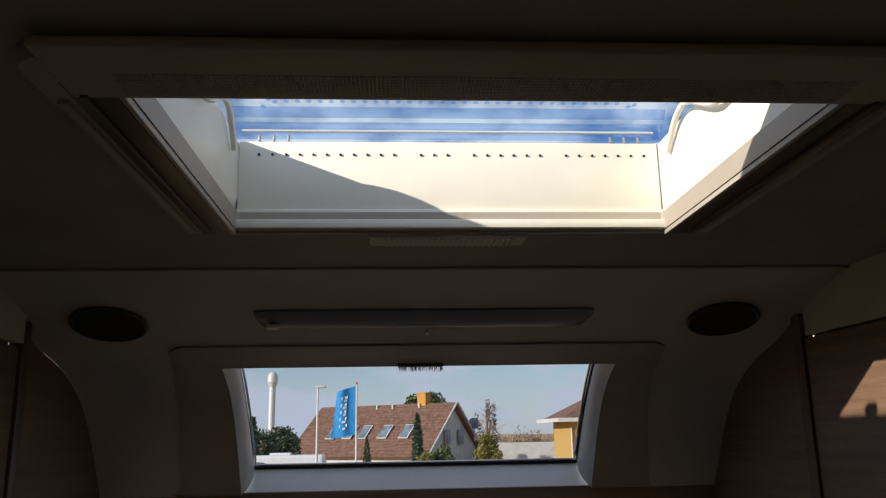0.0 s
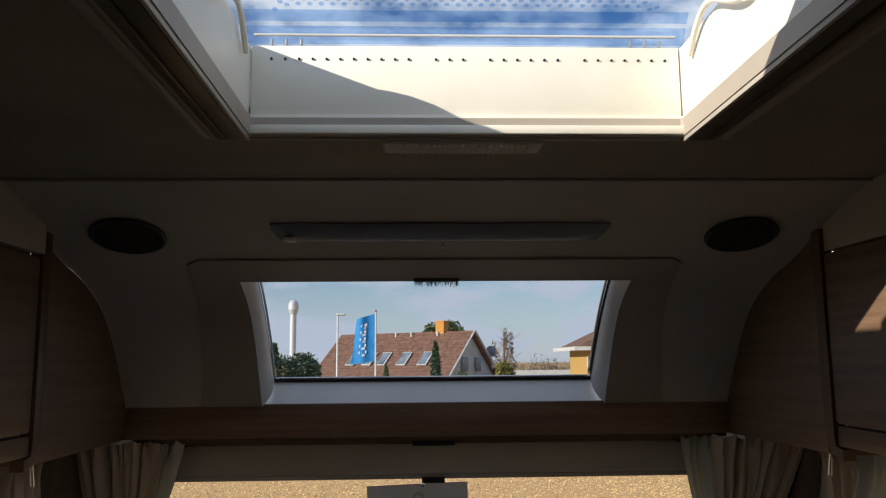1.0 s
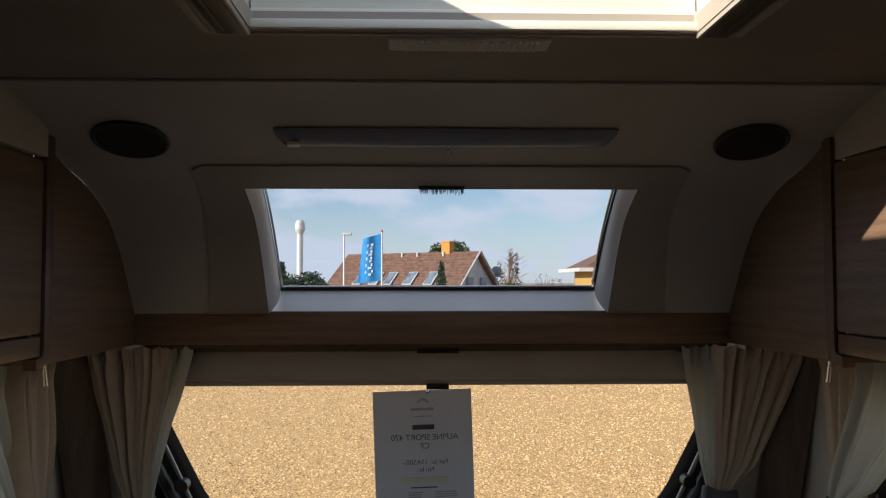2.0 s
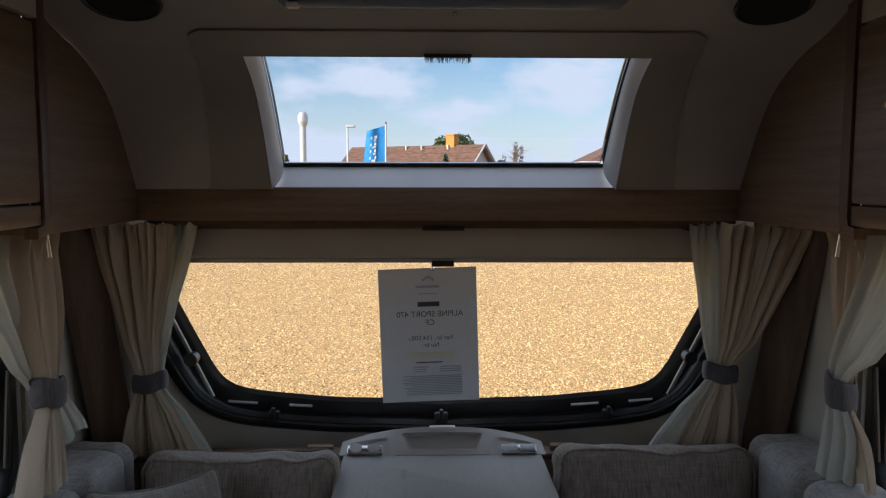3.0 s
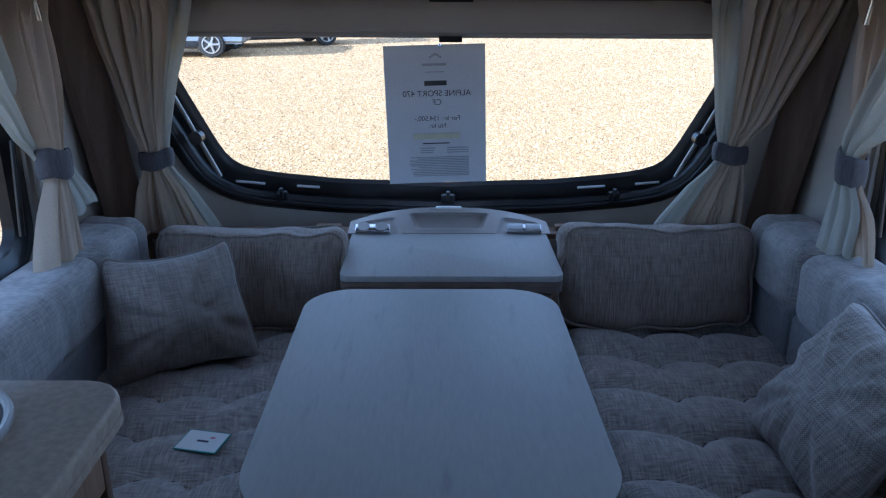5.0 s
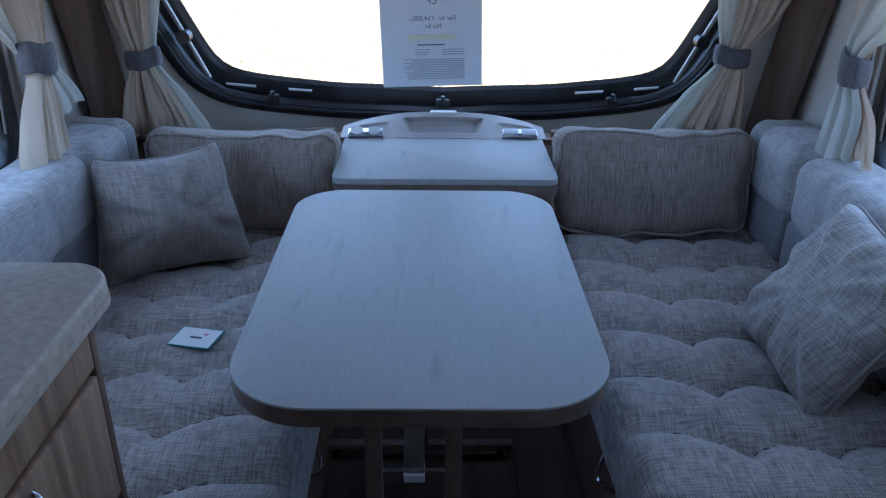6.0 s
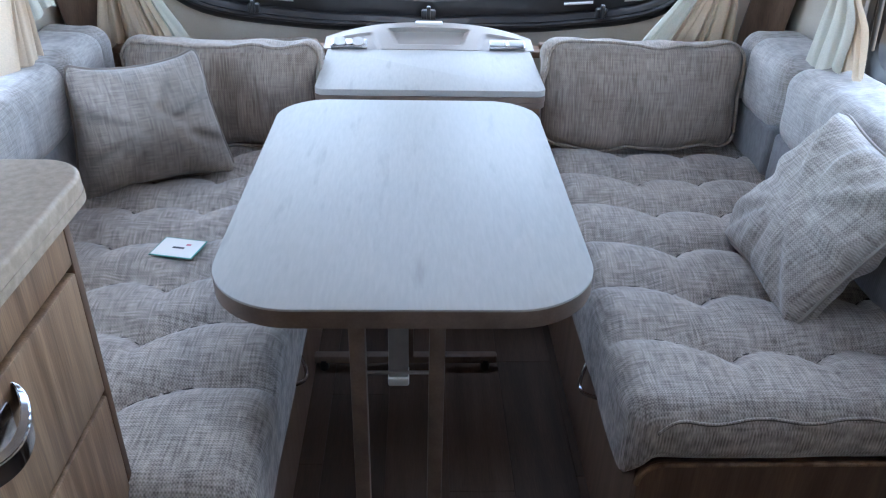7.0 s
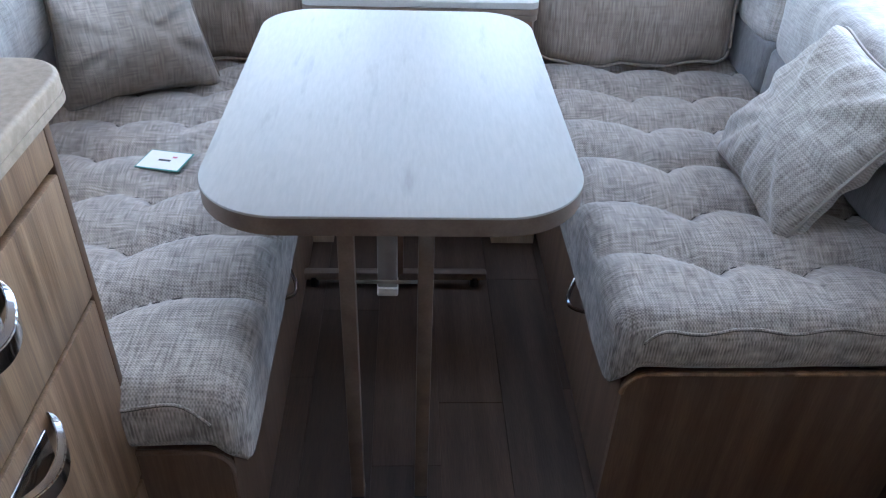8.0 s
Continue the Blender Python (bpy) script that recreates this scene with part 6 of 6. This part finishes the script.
def house():
    yaw, L, W = radians(-35), 18.0, 11.6
    ox, oy, eave, ridge = 2.86, 82.0, -0.75, 4.62
    xd, wd = Vector((math.cos(yaw), math.sin(yaw), 0)), Vector((-math.sin(yaw), math.cos(yaw), 0))
    o = Vector((ox, oy, 0))
    g = ground_z(86)

    def P(l, w, z):
        """l: metres back along the front eave from the near corner; w: metres into the house."""
        return o - xd * l + wd * w + Vector((0, 0, z))
    root = thing("house", "house with brown tiled gable roof, roof windows and orange chimney", "house", (o.x, o.y, g))

    def slab(points, thick):
        bm = bmesh.new()
        f = bm.faces.new([bm.verts.new(p) for p in points])
        thicken(bm, geom=[f], thickness=thick)
        bmesh.ops.recalc_face_normals(bm, faces=bm.faces)
        return bm
    roof = part("roof", slab([P(-0.5, -0.4, eave - 0.2), P(L + 0.4, -0.4, eave - 0.2), P(L + 0.4, W / 2, ridge), P(-0.5, W / 2, ridge)], 0.25), ROOFTILE, root, "brown tiled slope", smooth=False)
    part("roof", slab([P(-0.5, W + 0.4, eave - 0.2), P(L + 0.4, W + 0.4, eave - 0.2), P(L + 0.4, W / 2, ridge), P(-0.5, W / 2, ridge)], 0.25), ROOFTILE, root, smooth=False)
    # rows of tiles standing proud
    slope = Vector((0, 0, ridge - eave + 0.2)) + wd * (W / 2 + 0.4)
    nrm = slope.cross(xd).normalized()
    nrm = nrm if nrm.z > 0 else -nrm
    bm = bmesh.new()
    for k in range(18):
        a, b = P(-0.5, -0.4, eave - 0.2) + slope * (k / 18) + nrm * 0.27, P(L + 0.4, -0.4, eave - 0.2) + slope * (k / 18) + nrm * 0.27
        rod(a, b, 0.035, 5, bm=bm)
    tagged(part("tile_courses", bm, ROOFTILE, roof, smooth=False), kind="stuff")
    bm = bmesh.new()
    for l in (0.0, L):
        q = [P(l, 0.3, g), P(l, W - 0.3, g), P(l, W - 0.3, eave), P(l, W / 2, ridge - 0.35), P(l, 0.3, eave)]
        f = bm.faces.new([bm.verts.new(p) for p in q])
        thicken(bm, geom=[f], thickness=0.2)
    for w in (0.3, W - 0.3):
        f = bm.faces.new([bm.verts.new(p) for p in (P(0, w, g), P(L, w, g), P(L, w, eave), P(0, w, eave))])
        thicken(bm, geom=[f], thickness=0.2)
    part("wall", bm, RENDER_WHITE, root, "pale rendered walls", smooth=False)
    part("bargeboard", rod(P(-0.52, -0.3, eave), P(-0.52, W / 2, ridge + 0.2), 0.13, 6), RENDER_WHITE, root)
    part("bargeboard", rod(P(-0.52, W + 0.3, eave), P(-0.52, W / 2, ridge + 0.2), 0.13, 6), RENDER_WHITE, root)
    for w in (4.2, 7.0):
        win = part("gable_window", slab([P(-0.22, w - 0.6, 0.4), P(-0.22, w + 0.6, 0.4), P(-0.22, w + 0.6, 1.9), P(-0.22, w - 0.6, 1.9)], 0.06), SLATEGLASS, root, smooth=False)
    for l in (3.6, 6.4, 9.2, 11.2, 13.6):
        p = []
        for dl, f in ((-0.55, 0.32), (0.55, 0.32), (0.55, 0.56), (-0.55, 0.56)):
            p.append(P(l + dl, -0.4, eave - 0.2) + slope * f + nrm * 0.36)
        win = part("roof_window", slab(p, 0.1), SLATEGLASS, root, "pale framed roof window", smooth=False)
        part("window_frame", tube([q + nrm * 0.04 for q in p], 0.09, True, 4), RENDER_WHITE, win, smooth=False)
    for l in (4.0, 7.6, 9.8):
        b = P(l, -0.4, eave - 0.2) + slope * 0.9
        part("vent_pipe", rod(b, b + Vector((0, 0, 0.75)), 0.12, 8), RENDER_WHITE, root)
    b = P(3.8, W / 2, ridge)
    ch = part("chimney", placed(box(-0.55, 0.55, -0.5, 0.5, -1.6, 1.25), Matrix.Translation(b) @ Euler((0, 0, yaw)).to_matrix().to_4x4()), ORANGEBRICK, root, "orange brick chimney", smooth=False)
    part("chimney_cap", placed(box(-0.62, 0.62, -0.57, 0.57, 1.25, 1.4), Matrix.Translation(b) @ Euler((0, 0, yaw)).to_matrix().to_4x4()), ORANGEBRICK, ch, smooth=False)
    d = P(-0.8, W * 0.78, 2.6)
    bm = bmesh.new()
    bmesh.ops.create_cone(bm, cap_ends=True, segments=20, radius1=0.65, radius2=0.25, depth=0.25, matrix=Matrix.Translation(d) @ Euler((radians(75), 0, radians(15))).to_matrix().to_4x4())
    dish = part("satellite_dish", bm, SLATEGLASS, root, "dark round dish on the gable")
    part("dish_mast", rod(d + Vector((0, 0, -2)), d, 0.06, 8), PALEMETAL, dish)


def yellow_house():
    x, y = 14.6, 66.0
    g = ground_z(y, x)
    root = thing("yellow_house", "yellow brick house with white overhanging eaves", "house", (x, y, g))
    part("wall", box(x, x + 10, y, y + 8, g, 2.4), YELLOWBRICK, root, smooth=False)
    bm = bmesh.new()
    q = [(x - 1.3, y - 1.0, 2.4), (x + 11, y - 1.0, 2.4), (x + 11, y + 9, 2.4), (x - 1.3, y + 9, 2.4)]
    t = [(x + 4, y + 3.5, 5.2), (x + 7, y + 3.5, 5.2), (x + 7, y + 4.5, 5.2), (x + 4, y + 4.5, 5.2)]
    a = [bm.verts.new(p) for p in q]
    b = [bm.verts.new(p) for p in t]
    for k in range(4):
        bm.faces.new((a[k], a[(k + 1) % 4], b[(k + 1) % 4], b[k]))
    bm.faces.new(b), bm.faces.new(a[::-1])
    part("roof", bm, ROOFTILE, root, smooth=False)
    part("fascia", box(x - 1.36, x + 11.06, y - 1.06, y - 0.92, 2.3, 2.62), RENDER_WHITE, root, "white fascia board", smooth=False)
    part("fascia", box(x - 1.40, x - 1.26, y - 1.0, y + 9, 2.3, 2.62), RENDER_WHITE, root, smooth=False)
    part("downpipe", rod((x - 0.1, y - 0.1, g), (x - 0.1, y - 0.1, 1.8), 0.07, 8), RENDER_WHITE, root)
    win = part("window", box(x + 1.6, x + 2.7, y - 0.05, y + 0.05, -1.2, 0.9), SLATEGLASS, root, smooth=False)
    part("window_frame", tube([(x + 1.6, y - 0.06, -1.2), (x + 2.7, y - 0.06, -1.2), (x + 2.7, y - 0.06, 0.9), (x + 1.6, y - 0.06, 0.9)], 0.07, True, 4), RENDER_WHITE, win, smooth=False)


def tower():
    x, y = -22.6, 147.0
    root = thing("chimney_stack", "tall pale metal chimney stack with flared head", "chimney stack", (x, y, -3.3))
    part("shaft", rod((x, y, -3.3), (x, y, 10.6), 0.6, 20), PALEMETAL, root)
    part("head", rod((x, y, 10.3), (x, y, 11.2), 0.62, 20, 0.95), PALEMETAL, root)
    part("head_band", rod((x, y, 11.2), (x, y, 12.3), 0.95, 20), PALEMETAL, root)
    part("cap", rod((x, y, 12.3), (x, y, 12.9), 0.9, 20, 0.6), PALEMETAL, root)


def street_lamp():
    x, y = -5.4, 55.0
    g = ground_z(y, x)
    root = thing("street_lamp", "slim grey street lamp with side-arm head", "street lamp", (x, y, g))
    part("pole", rod((x, y, g), (x, y, 4.8), 0.09, 10, 0.06), PALEMETAL, root)
    part("lamp_head", soft_box(x - 0.1, x + 0.55, y - 0.15, y + 0.15, 4.72, 4.9, 0.07, 0.2), PALEMETAL, root)


def flag():
    x, y = -2.5, 50.0
    g = ground_z(y, x)
    root = thing("flagpole", "white flagpole with a hanging blue banner", "flag", (x, y, g))
    part("pole", rod((x, y, g), (x, y, 4.65), 0.075, 12, 0.05), RENDER_WHITE, root)
    part("finial", rod((x, y, 4.65), (x, y, 4.8), 0.08, 12, 0.03), material("red paint", (0.4, 0.03, 0.02), (0.45, 0.05, 0.03)), root)
    def place(u, v):
        wave = 0.16 * math.sin(7 * u + 1.5 * v) * u
        return Vector((x - 0.06 - u * lerp(1.15, 1.5, v), y + wave, 4.55 - 0.35 * u * (1 - v * 0.4) - 3.0 * v))
    cloth = part("banner", sheet(place, 16, 24, None, 0.01), FLAGBLUE, root, "blue banner cloth")
    def mark(u0, u1, v0, v1):
        bm = bmesh.new()
        f = []
        for u, v in ((u0, v0), (u1, v0), (u1, v1), (u0, v1)):
            f.append(bm.verts.new(place(u, v) + Vector((0, -0.03, 0))))
        bm.faces.new(f)
        part("banner_mark", bm, FLAGWHITE, cloth, smooth=False)
    for k in range(5):
        v = 0.16 + 0.145 * k
        mark(0.40 + 0.04 * math.sin(k), 0.72, v, v + 0.06)
        mark(0.44, 0.56 + 0.05 * (k % 2), v + 0.07, v + 0.12)


def car(x, y, yaw, mat, label, z=-0.6):
    root = thing("car", label, "car", (0, 0, 0), "parked cars")
    side = [(-2.1, 0.35), (-2.15, 0.62), (-2.0, 0.9), (-1.3, 1.0), (-0.75, 1.42), (0.7, 1.46), (1.45, 1.02), (2.05, 0.9), (2.15, 0.6), (2.1, 0.32)]
    bm = bmesh.new()
    rows = []
    for w, inset in ((-0.86, 0.06), (-0.80, 0.0), (0.80, 0.0), (0.86, 0.06)):
        rows.append([bm.verts.new((px * (1 - inset * 0.3), w * (1 - max(0, pz - 1.0) * 0.35), pz - (inset if pz > 1 else 0))) for px, pz in side])
    rows = [rows[1], rows[2]]
    for k in range(len(side)):
        j = (k + 1) % len(side)
        bm.faces.new((rows[0][k], rows[0][j], rows[1][j], rows[1][k]))
    bm.faces.new(rows[0]), bm.faces.new(rows[1][::-1])
    bmesh.ops.delete(bm, geom=[v for v in bm.verts if not v.link_faces], context="VERTS")
    bmesh.ops.recalc_face_normals(bm, faces=bm.faces)
    bmesh.ops.bevel(bm, geom=list(bm.edges), offset=0.07, segments=3, affect="EDGES", clamp_overlap=True)
    part("body", bm, mat, root)
    for s in (-1, 1):
        glassy = turned(prism([(-0.95, 1.0), (-0.66, 1.34), (0.62, 1.37), (1.2, 1.02)], s * 0.79 - 0.012, s * 0.79 + 0.012), axis="X")
        part("side_window", glassy, SLATEGLASS, root, smooth=False)
        part("sill", box(-1.0, 1.0, s * 0.80 - 0.02, s * 0.80 + 0.02, 0.22, 0.36, 0.01), BLACK, root)
        for px in (-1.32, 1.32):
            bm = rod((px, s * 0.66, 0.32), (px, s * 0.84, 0.32), 0.32, 28)
            bmesh.ops.bevel(bm, geom=[e for e in bm.edges if len(e.link_faces) == 2 and e.calc_face_angle() > 1], offset=0.03, segments=2, affect="EDGES")
            wheel = part("wheel", bm, TYRE, root, "black tyre")
            rim = bmesh.new()
            rod((px, s * 0.835, 0.32), (px, s * 0.848, 0.32), 0.07, 16, bm=rim)
            for k in range(5):
                a = k * math.tau / 5
                rod((px, s * 0.846, 0.32), (px + 0.2 * math.cos(a), s * 0.846, 0.32 + 0.2 * math.sin(a)), 0.034, 6, 0.026, bm=rim)
            tube([(px + 0.205 * math.cos(k * math.tau / 24), s * 0.843, 0.32 + 0.205 * math.sin(k * math.tau / 24)) for k in range(24)], 0.018, True, 6, bm=rim)
            part("rim", rim, ALLOY, wheel, "silver five-spoke rim")
        part("headlight", box(1.98, 2.12, s * 0.62 - 0.14, s * 0.62 + 0.14, 0.66, 0.78, 0.03), CHROME, root)
        part("tail_light", box(-2.12, -2.0, s * 0.66 - 0.1, s * 0.66 + 0.1, 0.68, 0.84, 0.03), material("red lamp", (0.3, 0.01, 0.01), (0.35, 0.02, 0.02), 0.2), root)
    root.location = (x, y, z)
    root.rotation_euler = (0, 0, yaw)
    return root


def van(x, y):
    g = ground_z(y, x)
    root = thing("touring_caravan", "white touring caravan parked far off", "caravan", (x, y, g), "parked cars")
    part("body", soft_box(x, x + 5.6, y, y + 2.1, g + 0.45, g + 2.55, 0.25, 0.6), CARWHITE, root)
    part("roof_vent", soft_box(x + 1.4, x + 3.0, y + 0.5, y + 1.4, g + 2.5, g + 2.72, 0.08, 0.3), CARWHITE, root)
    for k in (2.2, 2.9):
        part("wheel", rod((x + k, y - 0.02, g + 0.32), (x + k, y + 0.2, g + 0.32), 0.32, 20), TYRE, root)
    part("window", box(x + 0.8, x + 2.0, y - 0.02, y + 0.02, g + 1.3, g + 1.9, 0.01), SLATEGLASS, root)


def sun_blocker():
    """A tall narrow unseen building, added to keep the low sun off the side windows."""
    root = thing("blocking_building", "unseen narrow white flat-roofed building added to block the low sun", "building", (-18, -7.6, -0.6))
    part("wall", box(-20, -16, -9.3, -6.0, -0.6, 7.1, 0.05), RENDER_WHITE, root, smooth=False)
    part("roof_edge", box(-20.1, -15.9, -9.4, -5.9, 7.05, 7.3, 0.03), STEEL, root, "grey roof edge", smooth=False)
    for y in (-8.9,):
        part("window", box(-16.03, -15.97, y, y + 1.8, 0.4, 2.6), SLATEGLASS, root, smooth=False)


ground()
sun_blocker()
house()
yellow_house()
tower()
street_lamp()
flag()
car(-6.75, 20.3, radians(4), CARPAINT, "grey blue estate car parked on the gravel")
car(-4.6, 23.2, radians(28), CARPAINT, "grey car parked at a slant on the gravel")
van(-11.1, 62.0)
tree(-10.6, 72, 2.9, 4.0, LEAF_DARK, "dark green conifer beside the house", 1)
tree(-12.4, 70, 2.8, 2.4, LEAF_DARK, "sparse dark conifer by the road", 2, "column")
tree(5.0, 120, 8.9, 6.6, LEAF_GREEN, "broad olive tree behind the roof", 3)
tree(2.0, 76, 3.0, 1.5, LEAF_DARK, "slim dark cypress before the house", 4, "column")
tree(-2.7, 74, 0.9, 1.0, LEAF_GREEN, "small green shrub tree before the roof", 5, "column")
tree(2.6, 72, 0.3, 1.8, LEAF_YELLOW, "yellow green shrub before the house", 6)
tree(4.3, 73, 1.0, 2.0, LEAF_GREEN, "olive green shrub before the gable", 7)
tree(8.9, 78, 1.7, 2.4, LEAF_YELLOW, "yellow autumn bush beside the gable", 8)
tree(9.5, 84, 5.2, 2.6, TWIG, "tall bare birch with thin crown", 9, "round", True)
tree(-20.5, 96, 4.2, 5.0, LEAF_DARK, "distant dark green tree", 10)
bushes(10.5, 19.5, 88, 2.5, TWIG, "bare_bushes", "bare brownish autumn bushes", 12)
bushes(14.8, 19.5, 84, 2.2, TWIG, "bare_hedge", "reddish bare hedge", 13)
single("far_wall", box(9.5, 20.5, 82, 82.3, -3.3, 0.5), RENDER_WHITE, "low white garden wall", "wall", smooth=False)
